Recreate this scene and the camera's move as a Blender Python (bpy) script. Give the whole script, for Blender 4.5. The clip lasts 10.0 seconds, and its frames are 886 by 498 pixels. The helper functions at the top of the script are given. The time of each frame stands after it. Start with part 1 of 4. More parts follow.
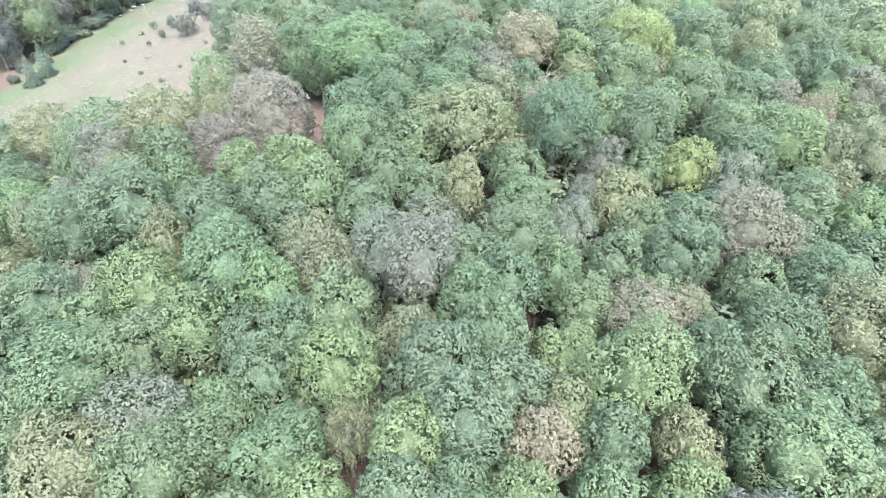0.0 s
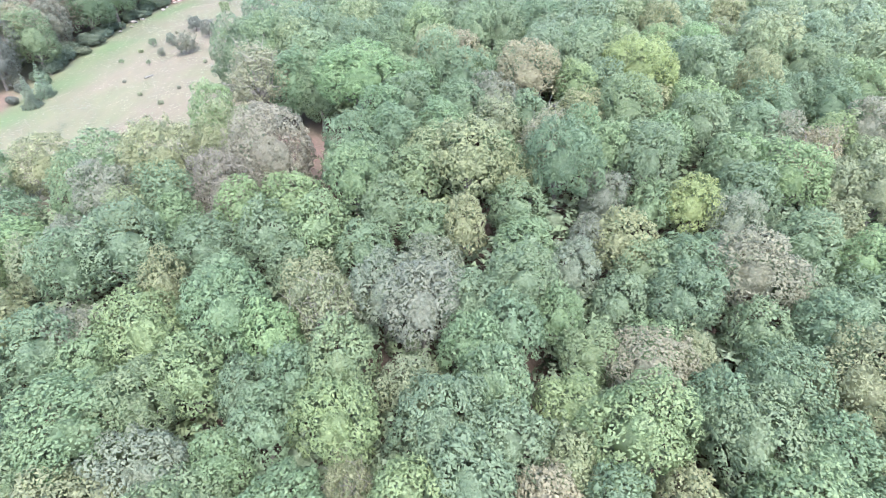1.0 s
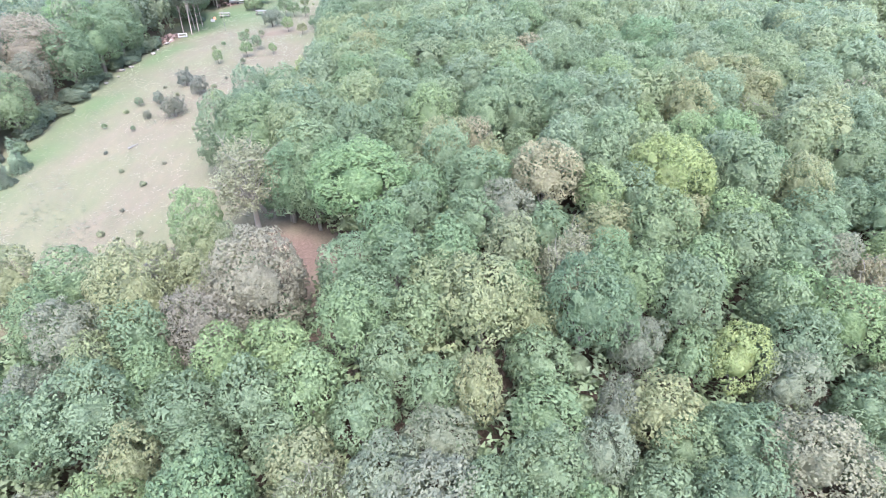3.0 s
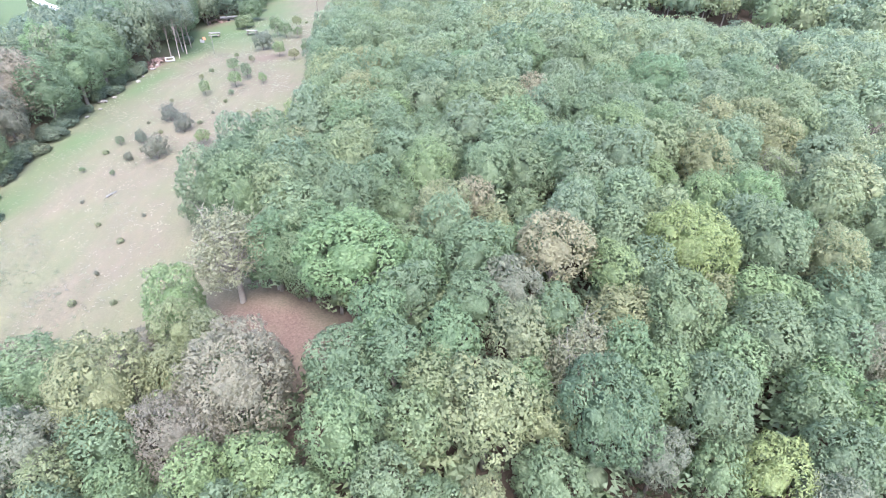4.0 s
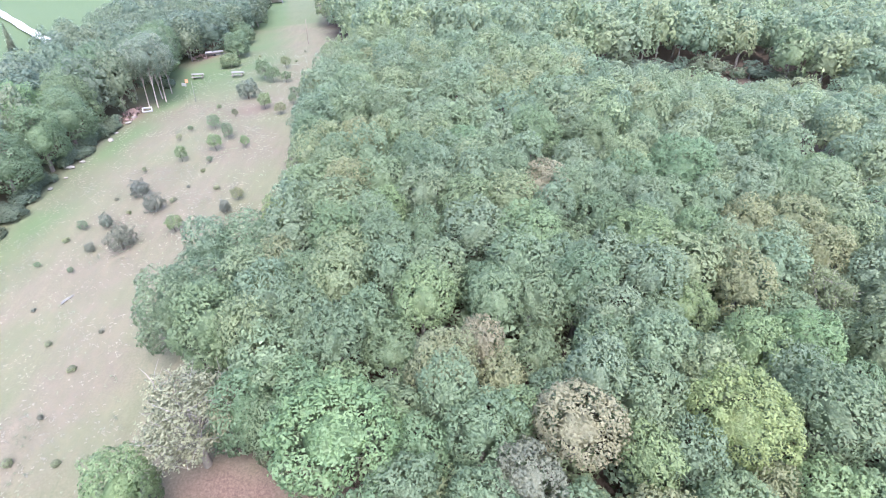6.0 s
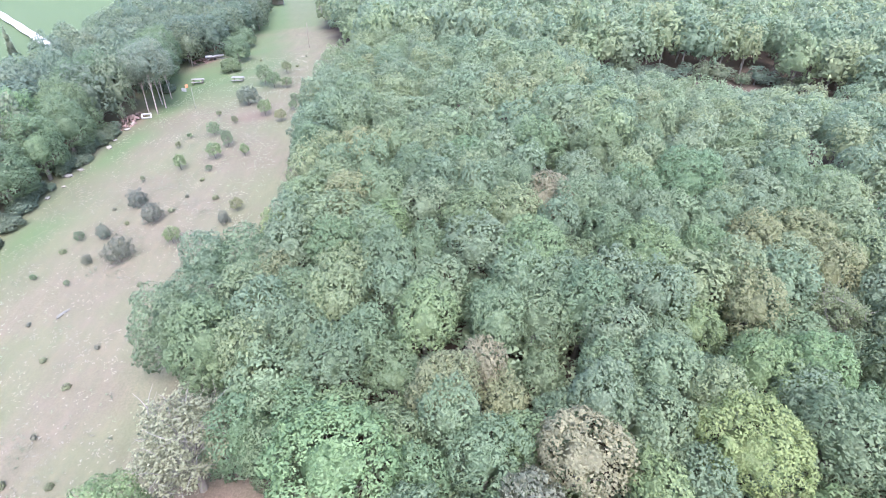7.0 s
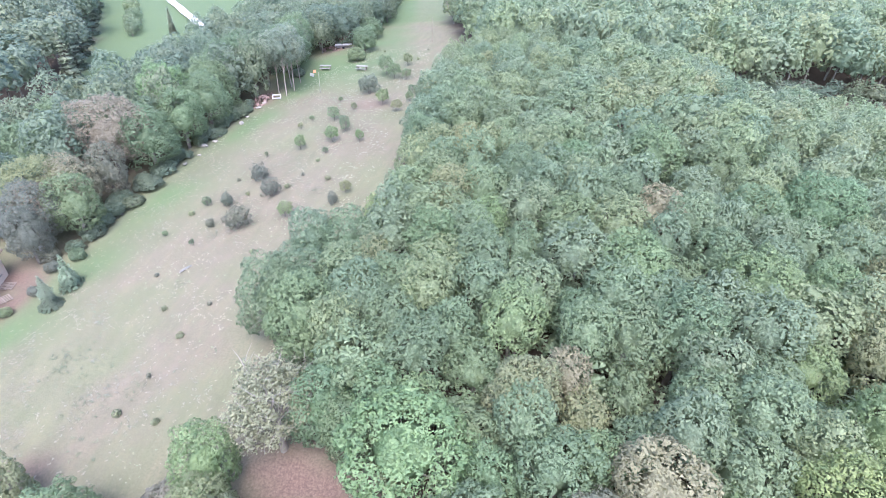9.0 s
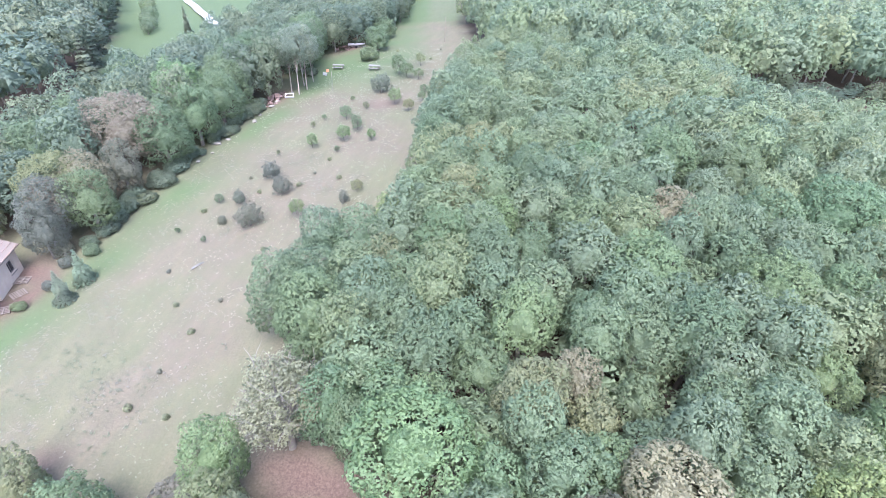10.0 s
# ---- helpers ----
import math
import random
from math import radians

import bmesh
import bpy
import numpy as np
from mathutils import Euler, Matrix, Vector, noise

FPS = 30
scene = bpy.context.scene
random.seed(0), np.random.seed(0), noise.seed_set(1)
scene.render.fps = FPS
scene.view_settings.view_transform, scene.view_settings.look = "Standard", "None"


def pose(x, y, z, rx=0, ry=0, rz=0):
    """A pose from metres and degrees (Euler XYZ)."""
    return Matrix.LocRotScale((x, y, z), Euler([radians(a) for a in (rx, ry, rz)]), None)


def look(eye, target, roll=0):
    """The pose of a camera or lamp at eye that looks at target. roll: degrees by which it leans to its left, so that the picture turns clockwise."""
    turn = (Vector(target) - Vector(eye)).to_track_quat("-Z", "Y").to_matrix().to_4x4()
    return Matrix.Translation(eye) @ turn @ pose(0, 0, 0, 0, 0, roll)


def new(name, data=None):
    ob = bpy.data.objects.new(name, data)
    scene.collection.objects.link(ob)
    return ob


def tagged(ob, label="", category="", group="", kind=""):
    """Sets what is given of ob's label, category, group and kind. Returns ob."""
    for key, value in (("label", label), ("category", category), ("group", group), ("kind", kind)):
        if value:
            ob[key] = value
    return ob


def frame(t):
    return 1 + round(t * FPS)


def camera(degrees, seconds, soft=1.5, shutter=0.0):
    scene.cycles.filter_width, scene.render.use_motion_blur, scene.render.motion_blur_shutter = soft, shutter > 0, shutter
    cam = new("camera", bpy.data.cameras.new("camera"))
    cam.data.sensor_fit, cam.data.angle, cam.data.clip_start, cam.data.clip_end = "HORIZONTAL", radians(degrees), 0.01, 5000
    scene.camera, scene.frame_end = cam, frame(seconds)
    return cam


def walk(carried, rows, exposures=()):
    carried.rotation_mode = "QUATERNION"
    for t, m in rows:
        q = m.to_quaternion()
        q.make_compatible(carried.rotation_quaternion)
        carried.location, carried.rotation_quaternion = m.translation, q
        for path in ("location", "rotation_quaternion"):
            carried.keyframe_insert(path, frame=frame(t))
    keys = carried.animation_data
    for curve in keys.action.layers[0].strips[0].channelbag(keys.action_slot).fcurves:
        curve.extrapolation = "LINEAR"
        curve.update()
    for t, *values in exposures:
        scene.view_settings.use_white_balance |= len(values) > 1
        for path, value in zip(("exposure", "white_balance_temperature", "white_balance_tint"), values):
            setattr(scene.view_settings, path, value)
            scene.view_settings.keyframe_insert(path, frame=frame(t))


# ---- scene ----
cam = camera(78.0, 10.0, soft=0.85)
METRES, EYE, TILT, LEAN, TURN = 30.0, 24.0, -33.8, -0.5, 0.0
ROWS = [
    (0.0, 0.0, 0.0, 0.0, 0.0, 0.0, -0.0),
    (0.5, 0.0006, 0.0027, 0.0263, 0.04, -0.06, 0.01),
    (1.0, 0.0006, 0.013, 0.0762, 0.13, -0.08, -0.01),
    (1.5, -0.0024, 0.035, 0.1368, 0.2, -0.09, -0.08),
    (2.0, -0.0065, 0.0672, 0.2038, 0.24, -0.13, -0.1),
    (2.5, -0.0114, 0.1067, 0.2756, 0.3, -0.18, -0.15),
    (4.0, -0.0199, 0.2541, 0.5183, 0.02, -0.39, 0.02),
    (4.5, -0.0207, 0.3102, 0.604, -0.19, -0.43, 0.19),
    (5.0, -0.0223, 0.369, 0.6888, -0.24, -0.43, 0.18),
    (5.5, -0.0232, 0.4171, 0.7627, -0.23, -0.39, 0.2),
    (6.0, -0.025, 0.4457, 0.8163, -0.22, -0.4, 0.16),
    (7.5, -0.0256, 0.4728, 0.8564, 0.28, -0.45, -0.24),
    (8.0, -0.0224, 0.4726, 0.8541, 2.55, -0.54, -1.71),
    (8.5, -0.0228, 0.4748, 0.8519, 7.21, -0.8, -4.85),
    (9.0, -0.0222, 0.4762, 0.8524, 10.15, -1.16, -6.77),
    (9.5, -0.023, 0.4778, 0.8522, 10.82, -1.22, -7.19),
    (10.0, -0.0238, 0.479, 0.852, 11.22, -1.28, -7.46),
]
walk(cam, [(t, pose(0, 0, EYE, TILT, LEAN, TURN) @ pose(METRES * x, METRES * y, METRES * z, 90 + pitch, roll, yaw)) for t, x, y, z, yaw, pitch, roll in ROWS], exposures=[(0.0, 2.93, 5900, 14.5), (5.0, 2.80, 5840, 18), (10.0, 2.69, 5660, 20)])

# ---- daylight: a bright, thinly overcast sky, soft sun from the west ----
SUN_EL, SUN_AZ = 60.0, 165.0
world = bpy.data.worlds.new("sky")
scene.world = world
world.use_nodes = True
wn = world.node_tree
sky = wn.nodes.new("ShaderNodeTexSky")
sky.sky_type, sky.sun_disc = "NISHITA", False
sky.sun_elevation, sky.sun_rotation = radians(SUN_EL), radians(SUN_AZ)
sky.air_density, sky.dust_density, sky.ozone_density = 1.0, 3.0, 1.0
wn.nodes["Background"].inputs["Strength"].default_value = 0.15
wn.links.new(sky.outputs[0], wn.nodes["Background"].inputs["Color"])
lamp = bpy.data.lights.new("sun", "SUN")
lamp.energy, lamp.angle, lamp.color = 1.15, radians(36), (1.0, 0.965, 0.92)
sun = new("sun", lamp)
sun_dir = Vector((math.sin(radians(SUN_AZ)) * math.cos(radians(SUN_EL)), math.cos(radians(SUN_AZ)) * math.cos(radians(SUN_EL)), math.sin(radians(SUN_EL))))
sun.matrix_world = look(sun_dir * 300, (0, 0, 0))


# ---- the lie of the land ----
PY = [-60, 0, 12, 20, 25, 30, 35, 40, 46, 55, 65, 75, 90, 105, 130, 160, 220, 400]
PZ = [-14, -4.5, -1.2, 0.5, 2.0, 4.0, 5.8, 7.0, 7.7, 8.5, 9.7, 10.5, 11.0, 10.8, 10.3, 9, 6, 4]
CX = [-400, -150, -100, -70, -45, -25, -10, 0, 15, 40, 80, 200]
CZ = [-6, -6.5, -5.5, -4.0, -1.7, 0, 1.4, 2.0, 1.9, 1.0, -1, -4]


def ground_z(x, y):
    x, y = np.asarray(x, float), np.asarray(y, float)
    p = sum(np.interp(y + d, PY, PZ) for d in (-5, -2.5, 0, 2.5, 5)) / 5
    c = sum(np.interp(x + d, CX, CZ) for d in (-6, -3, 0, 3, 6)) / 5
    return p + c - 4.5 * np.exp(-((x - 42) / 22) ** 2 - ((y - 100) / 14) ** 2)


def inside(poly, x, y):
    x, y = np.asarray(x, float), np.asarray(y, float)
    res = np.zeros(x.shape, bool)
    for (x0, y0), (x1, y1) in zip(poly, poly[1:] + poly[:1]):
        with np.errstate(divide="ignore", invalid="ignore"):
            res ^= ((y0 > y) != (y1 > y)) & (x < (x1 - x0) * (y - y0) / (y1 - y0) + x0)
    return res


OAKWOOD = [(-13.5, 112), (-15, 100), (-16.5, 88), (-13.2, 72), (-13, 66), (-16, 61), (-19, 57), (-18, 51), (-12.5, 46.5), (-13.5, 43),
           (-15.2, 40.5), (-17, 36.5), (-22, 34.3), (-32, 32.5), (-60, 24), (-60, -25), (70, -25), (62, 40), (44, 56), (46, 74), (56, 90), (57, 97), (46, 100), (38, 99), (28, 95), (20, 92), (18, 104)]
# outline of the glade, whose floor is coloured dark in place of shade
GLADE = [(19, 92), (58, 94), (60, 122), (19, 122)]
FARWOOD = [(-14.5, 113), (14, 106), (21, 107), (27, 114), (38, 117), (50, 117), (58, 108), (64, 98), (150, 90), (220, 300), (-30, 300), (-40, 215), (-25, 150), (-17, 124)]
LEFTWOOD = [(-58, 40), (-58, 58), (-50, 62), (-43.5, 66), (-43.2, 84), (-44, 97), (-44, 112), (-47, 124), (-42, 140), (-41, 155), (-52, 195), (-62, 210), (-75, 190), (-72, 150), (-66, 120), (-62, 96), (-66, 70), (-72, 30)]
VALLEYWOOD = [(-74, 40), (-73, 80), (-82, 100), (-97, 123), (-122, 155), (-149, 187), (-200, 240), (-330, 330), (-380, 80), (-200, 20)]


# ---- materials ----
def material(name):
    m = bpy.data.materials.new(name)
    m.use_nodes = True
    nt = m.node_tree
    return m, nt, nt.nodes["Principled BSDF"]


def node(nt, kind, **kw):
    n = nt.nodes.new(kind)
    for k, v in kw.items():
        n.inputs[k.replace("_", " ")].default_value = v
    return n


def mix(nt, fac, a, b, blend="MIX"):
    n = nt.nodes.new("ShaderNodeMix")
    n.data_type, n.blend_type = "RGBA", blend
    for sock, v in ((n.inputs[0], fac), (n.inputs[6], a), (n.inputs[7], b)):
        if hasattr(v, "is_linked"):
            nt.links.new(v, sock)
        else:
            sock.default_value = v if not isinstance(v, tuple) else (*v, 1.0)
    return n.outputs[2]


def ramp(nt, fac, *stops):
    n = nt.nodes.new("ShaderNodeValToRGB")
    while len(n.color_ramp.elements) < len(stops):
        n.color_ramp.elements.new(0.5)
    for e, (p, c) in zip(n.color_ramp.elements, stops):
        e.position, e.color = p, (*(c if isinstance(c, tuple) else (c, c, c)), 1.0)
    nt.links.new(fac, n.inputs[0])
    return n.outputs[0]


def noise_of(nt, scale, detail=4.0, rough=0.6, coords="Object"):
    tc = nt.nodes.new("ShaderNodeTexCoord")
    n = node(nt, "ShaderNodeTexNoise", Scale=scale, Detail=detail, Roughness=rough)
    nt.links.new(tc.outputs[coords], n.inputs["Vector"])
    return n.outputs["Fac"]


def leaf_material(name, dark, light, accent, per_tree=True):
    """Leaves: each spray its own tone, each tree its own cast, light passing through."""
    m, nt, bsdf = material(name)
    geo = nt.nodes.new("ShaderNodeNewGeometry")
    spray = ramp(nt, geo.outputs["Random Per Island"], (0.0, dark), (0.6, light), (1.0, accent))
    if per_tree:
        info = nt.nodes.new("ShaderNodeObjectInfo")
        own = info.outputs["Random"]
    else:
        att = nt.nodes.new("ShaderNodeAttribute")
        att.attribute_name = "tree"
        own = att.outputs["Fac"]
    cast = ramp(nt, own, *((0.0, (0.80, 0.90, 0.92)), (0.3, (0.98, 1.0, 1.0)), (0.5, (1.10, 1.07, 0.92)), (0.7, (0.90, 0.99, 0.98)), (0.88, (1.06, 1.10, 0.94)), (1.0, (1.20, 1.09, 0.95)))) if not per_tree else ramp(nt, own, (0.0, (0.86, 0.90, 0.90)), (0.35, (1.0, 1.0, 1.0)), (0.7, (1.10, 1.04, 0.94)), (1.0, (0.95, 1.05, 0.98)))
    col = mix(nt, 1.0, spray, cast, "MULTIPLY")
    patch = noise_of(nt, 0.9, 2.0)
    col = mix(nt, ramp(nt, patch, (0.35, 0.0), (0.7, 0.45)), col, mix(nt, 0.5, col, accent))
    tc = nt.nodes.new("ShaderNodeTexCoord")
    cells = node(nt, "ShaderNodeTexVoronoi", Scale=10.0)
    nt.links.new(tc.outputs["Object"], cells.inputs["Vector"])
    leafy = ramp(nt, cells.outputs["Color"], (0.0, 0.91), (0.45, 1.0), (1.0, 1.09))
    col = mix(nt, 1.0, col, leafy, "MULTIPLY")
    bump = node(nt, "ShaderNodeBump", Strength=0.35, Distance=0.05)
    nt.links.new(cells.outputs["Distance"], bump.inputs["Height"])
    nt.links.new(bump.outputs[0], bsdf.inputs["Normal"])
    nt.links.new(col, bsdf.inputs["Base Color"])
    bsdf.inputs["Roughness"].default_value = 0.55
    bsdf.inputs["Specular IOR Level"].default_value = 0.22
    thin = nt.nodes.new("ShaderNodeBsdfTranslucent")
    nt.links.new(col, thin.inputs["Color"])
    both = nt.nodes.new("ShaderNodeMixShader")
    both.inputs[0].default_value = 0.52
    nt.links.new(bsdf.outputs[0], both.inputs[1])
    nt.links.new(thin.outputs[0], both.inputs[2])
    nt.links.new(both.outputs[0], nt.nodes["Material Output"].inputs["Surface"])
    return m


LEAF = {
    "green": leaf_material("oak_leaves_green", (0.133, 0.179, 0.103), (0.155, 0.208, 0.120), (0.179, 0.242, 0.139)),
    "blue": leaf_material("oak_leaves_bluish", (0.132, 0.173, 0.103), (0.153, 0.202, 0.120), (0.177, 0.235, 0.139)),
    "lime": leaf_material("oak_leaves_light", (0.153, 0.204, 0.106), (0.177, 0.238, 0.123), (0.207, 0.275, 0.143)),
    "yellow": leaf_material("oak_leaves_yellowing", (0.182, 0.227, 0.105), (0.211, 0.264, 0.122), (0.245, 0.306, 0.142)),
    "olive": leaf_material("oak_leaves_olive", (0.174, 0.194, 0.112), (0.202, 0.225, 0.130), (0.235, 0.261, 0.150)),
    "tan": leaf_material("oak_leaves_turning_tan", (0.204, 0.198, 0.133), (0.237, 0.230, 0.155), (0.275, 0.267, 0.180)),
    "mauve": leaf_material("holm_oak_leaves_grey", (0.195, 0.180, 0.136), (0.223, 0.205, 0.156), (0.254, 0.234, 0.180)),
    "grey": leaf_material("holm_oak_leaves_grey_green", (0.165, 0.178, 0.128), (0.190, 0.204, 0.148), (0.218, 0.234, 0.17)),
    "holm": leaf_material("holm_oak_leaves_dark", (0.131, 0.142, 0.114), (0.152, 0.165, 0.132), (0.176, 0.191, 0.153)),
    "spruce": leaf_material("spruce_needles", (0.190, 0.229, 0.166), (0.221, 0.266, 0.192), (0.256, 0.310, 0.223)),
    "pine": leaf_material("pine_needles", (0.181, 0.211, 0.150), (0.210, 0.245, 0.175), (0.244, 0.284, 0.203)),
    "wood_side": leaf_material("valley_leaves", (0.125, 0.154, 0.110), (0.147, 0.181, 0.128), (0.176, 0.213, 0.147), False),
    # green slightly greyed: distance haze mixed into the far leaves' colour
    "wood_far": leaf_material("hazed_woodland_leaves", (0.155, 0.191, 0.117), (0.181, 0.222, 0.137), (0.210, 0.258, 0.158), False),
}


def bark_material(name, a, b):
    m, nt, bsdf = material(name)
    col = mix(nt, noise_of(nt, 9.0, 6.0), a, b)
    nt.links.new(mix(nt, ramp(nt, noise_of(nt, 1.6), (0.4, 0.0), (0.65, 0.6)), col, (0.20, 0.20, 0.16)), bsdf.inputs["Base Color"])
    bsdf.inputs["Roughness"].default_value = 0.9
    bump = node(nt, "ShaderNodeBump", Strength=0.6, Distance=0.03)
    nt.links.new(noise_of(nt, 22.0, 5.0), bump.inputs["Height"])
    nt.links.new(bump.outputs[0], bsdf.inputs["Normal"])
    return m


BARK = bark_material("oak_bark", (0.06, 0.05, 0.04), (0.15, 0.135, 0.115))
BARK_PALE = bark_material("bare_branch_bark", (0.12, 0.105, 0.09), (0.22, 0.195, 0.17))
BARK_PINE = bark_material("pine_bark", (0.20, 0.155, 0.13), (0.34, 0.285, 0.25))


def plain_material(name, a, b, scale=3.0, rough=0.8, metal=0.0, bump_by=0.2):
    m, nt, bsdf = material(name)
    col = mix(nt, noise_of(nt, scale, 5.0), a, b)
    stain = ramp(nt, noise_of(nt, scale * 0.22, 3.0), (0.45, 0.0), (0.75, 0.35))
    nt.links.new(mix(nt, stain, col, tuple(v * 0.7 for v in a)), bsdf.inputs["Base Color"])
    bsdf.inputs["Roughness"].default_value, bsdf.inputs["Metallic"].default_value = rough, metal
    bump = node(nt, "ShaderNodeBump", Strength=bump_by, Distance=0.02)
    nt.links.new(noise_of(nt, scale * 6, 4.0), bump.inputs["Height"])
    nt.links.new(bump.outputs[0], bsdf.inputs["Normal"])
    return m


PLASTER = plain_material("pale_render", (0.38, 0.31, 0.235), (0.47, 0.40, 0.32))
TILE = plain_material("roof_tile_clay", (0.20, 0.13, 0.10), (0.34, 0.26, 0.22), 2.0)
TIMBER = plain_material("weathered_timber", (0.12, 0.095, 0.075), (0.19, 0.16, 0.135), 6.0)
PLANK = plain_material("bleached_planks", (0.12, 0.115, 0.10), (0.18, 0.175, 0.155), 6.0)
WHITE = plain_material("white_painted_metal", (0.25, 0.25, 0.25), (0.31, 0.31, 0.31), 3.0, 0.45)
STONE = plain_material("limestone", (0.13, 0.12, 0.10), (0.23, 0.21, 0.18), 5.0)
BRICKEARTH = plain_material("broken_brick_red", (0.11, 0.07, 0.058), (0.18, 0.125, 0.105), 4.0)
DARKGLASS = plain_material("dark_window_glass", (0.02, 0.02, 0.02), (0.03, 0.03, 0.04), 2.0, 0.12)
METAL = plain_material("grey_steel", (0.23, 0.23, 0.24), (0.31, 0.32, 0.32), 4.0, 0.5, 0.6)
ORANGE = plain_material("orange_plastic", (0.36, 0.13, 0.06), (0.43, 0.18, 0.08), 3.0, 0.5)
ROADWHITE = plain_material("white_gravel", (0.30, 0.29, 0.28), (0.40, 0.39, 0.37), 2.5)


def ground_material():
    m, nt, bsdf = material("meadow_and_forest_floor")
    def att(name):
        a = nt.nodes.new("ShaderNodeAttribute")
        a.attribute_name = name
        return a.outputs["Fac"]
    fine, mid, wide = noise_of(nt, 7.0, 8.0, 0.8), noise_of(nt, 0.55, 6.0, 0.7), noise_of(nt, 0.09, 4.0)
    dry = ramp(nt, fine, (0.25, (0.050, 0.046, 0.029)), (0.5, (0.103, 0.093, 0.063)), (0.75, (0.166, 0.150, 0.109)))
    dry = mix(nt, ramp(nt, mid, (0.45, 0.0), (0.7, 0.6)), dry, (0.132, 0.109, 0.083))
    lush = ramp(nt, fine, (0.25, (0.043, 0.064, 0.028)), (0.55, (0.070, 0.097, 0.045)), (0.8, (0.100, 0.130, 0.070)))
    weed = ramp(nt, fine, (0.25, (0.063, 0.067, 0.036)), (0.55, (0.105, 0.107, 0.064)), (0.8, (0.152, 0.143, 0.097)))
    col = mix(nt, ramp(nt, wide, (0.42, 0.0), (0.60, 0.9)), dry, weed)
    way = node(nt, "ShaderNodeMapping", Rotation=(0.0, 0.0, radians(-24)), Scale=(1.5, 0.28, 1.0))
    tc = nt.nodes.new("ShaderNodeTexCoord")
    nt.links.new(tc.outputs["Object"], way.inputs["Vector"])
    drawn = node(nt, "ShaderNodeTexNoise", Scale=0.8, Detail=6.0, Roughness=0.7)
    nt.links.new(way.outputs[0], drawn.inputs["Vector"])
    col = mix(nt, 1.0, col, ramp(nt, drawn.outputs["Fac"], (0.3, (0.86, 0.89, 0.84)), (0.5, (0.98, 0.98, 0.98)), (0.70, (1.15, 1.11, 1.09))), "MULTIPLY")
    col = mix(nt, att("lush"), col, lush)
    earth = ramp(nt, fine, (0.34, (0.055, 0.038, 0.030)), (0.52, (0.098, 0.068, 0.054)), (0.70, (0.150, 0.112, 0.092)))
    col = mix(nt, att("earth"), col, earth)
    # leaf litter under the woods, toned down so the glade gap looks shaded
    litter_and_shade = ramp(nt, fine, (0.2, (0.035, 0.027, 0.02)), (0.6, (0.075, 0.058, 0.043)), (0.85, (0.12, 0.095, 0.072)))
    col = mix(nt, att("litter_and_shade"), col, litter_and_shade)
    nt.links.new(col, bsdf.inputs["Base Color"])
    bsdf.inputs["Roughness"].default_value = 0.95
    bsdf.inputs["Specular IOR Level"].default_value = 0.15
    bump = node(nt, "ShaderNodeBump", Strength=0.5, Distance=0.05)
    nt.links.new(fine, bump.inputs["Height"])
    nt.links.new(bump.outputs[0], bsdf.inputs["Normal"])
    return m


# ---- mesh helpers ----
def mesh_of(name, verts, faces, mat, smooth=False):
    me = bpy.data.meshes.new(name)
    me.from_pydata(verts, [], faces)
    me.materials.append(mat)
    if smooth:
        me.polygons.foreach_set("use_smooth", [True] * len(me.polygons))
    me.update()
    return me


def leaves_mesh(name, v, mat, tree=None, nor=None, tri=None):
    """A mesh of triangles from points v and corners tri (three by three if not given), with a normal for each point; tree: a tone for each triangle."""
    v = np.asarray(v, float).reshape(-1, 3)
    tri = np.arange(len(v)).reshape(-1, 3) if tri is None else tri
    n = len(tri)
    if nor is not None:
        own = np.cross(v[tri[:, 1]] - v[tri[:, 0]], v[tri[:, 2]] - v[tri[:, 0]])
        flip = np.einsum("ij,ij->i", own, nor[tri[:, 0]]) < 0
        tri = np.where(flip[:, None], tri[:, ::-1], tri)
    me = bpy.data.meshes.new(name)
    me.vertices.add(len(v))
    me.vertices.foreach_set("co", np.ascontiguousarray(v, np.float32).ravel())
    me.loops.add(n * 3)
    me.loops.foreach_set("vertex_index", np.ascontiguousarray(tri, np.int32).ravel())
    me.polygons.add(n)
    me.polygons.foreach_set("loop_start", np.arange(0, n * 3, 3, dtype=np.int32))
    if tree is not None:
        a = me.attributes.new("tree", "FLOAT", "FACE")
        a.data.foreach_set("value", np.ascontiguousarray(tree, np.float32))
    me.materials.append(mat)
    me.update(calc_edges=True)
    if nor is not None:
        me.polygons.foreach_set("use_smooth", [True] * n)
        me.normals_split_custom_set_from_vertices(nor)
    return me


def part(name, bm, mat, parent, label=""):
    """Links a bmesh as one mesh object under its thing."""
    me = bpy.data.meshes.new(name)
    bm.to_mesh(me)
    bm.free()
    me.materials.append(mat)
    ob = new(name, me)
    ob.parent = parent
    return tagged(ob, label)


def part_mesh(name, me, parent, label=""):
    ob = new(name, me)
    ob.parent = parent
    return tagged(ob, label)


def box(bm, x0, y0, z0, x1, y1, z1, bevel=0.0, m=None):
    r = bmesh.ops.create_cube(bm, size=1.0, matrix=Matrix.Translation(((x0 + x1) / 2, (y0 + y1) / 2, (z0 + z1) / 2)) @ Matrix.Diagonal((x1 - x0, y1 - y0, z1 - z0, 1)))
    vs = r["verts"]
    if bevel:
        es = list({e for v in vs for e in v.link_edges})
        out = bmesh.ops.bevel(bm, geom=es, offset=bevel, segments=1, affect="EDGES", profile=0.5)
        vs = list({v for f in out["faces"] for v in f.verts} | {v for v in vs if v.is_valid})
    if m is not None:
        bmesh.ops.transform(bm, matrix=m, verts=vs)
    return vs


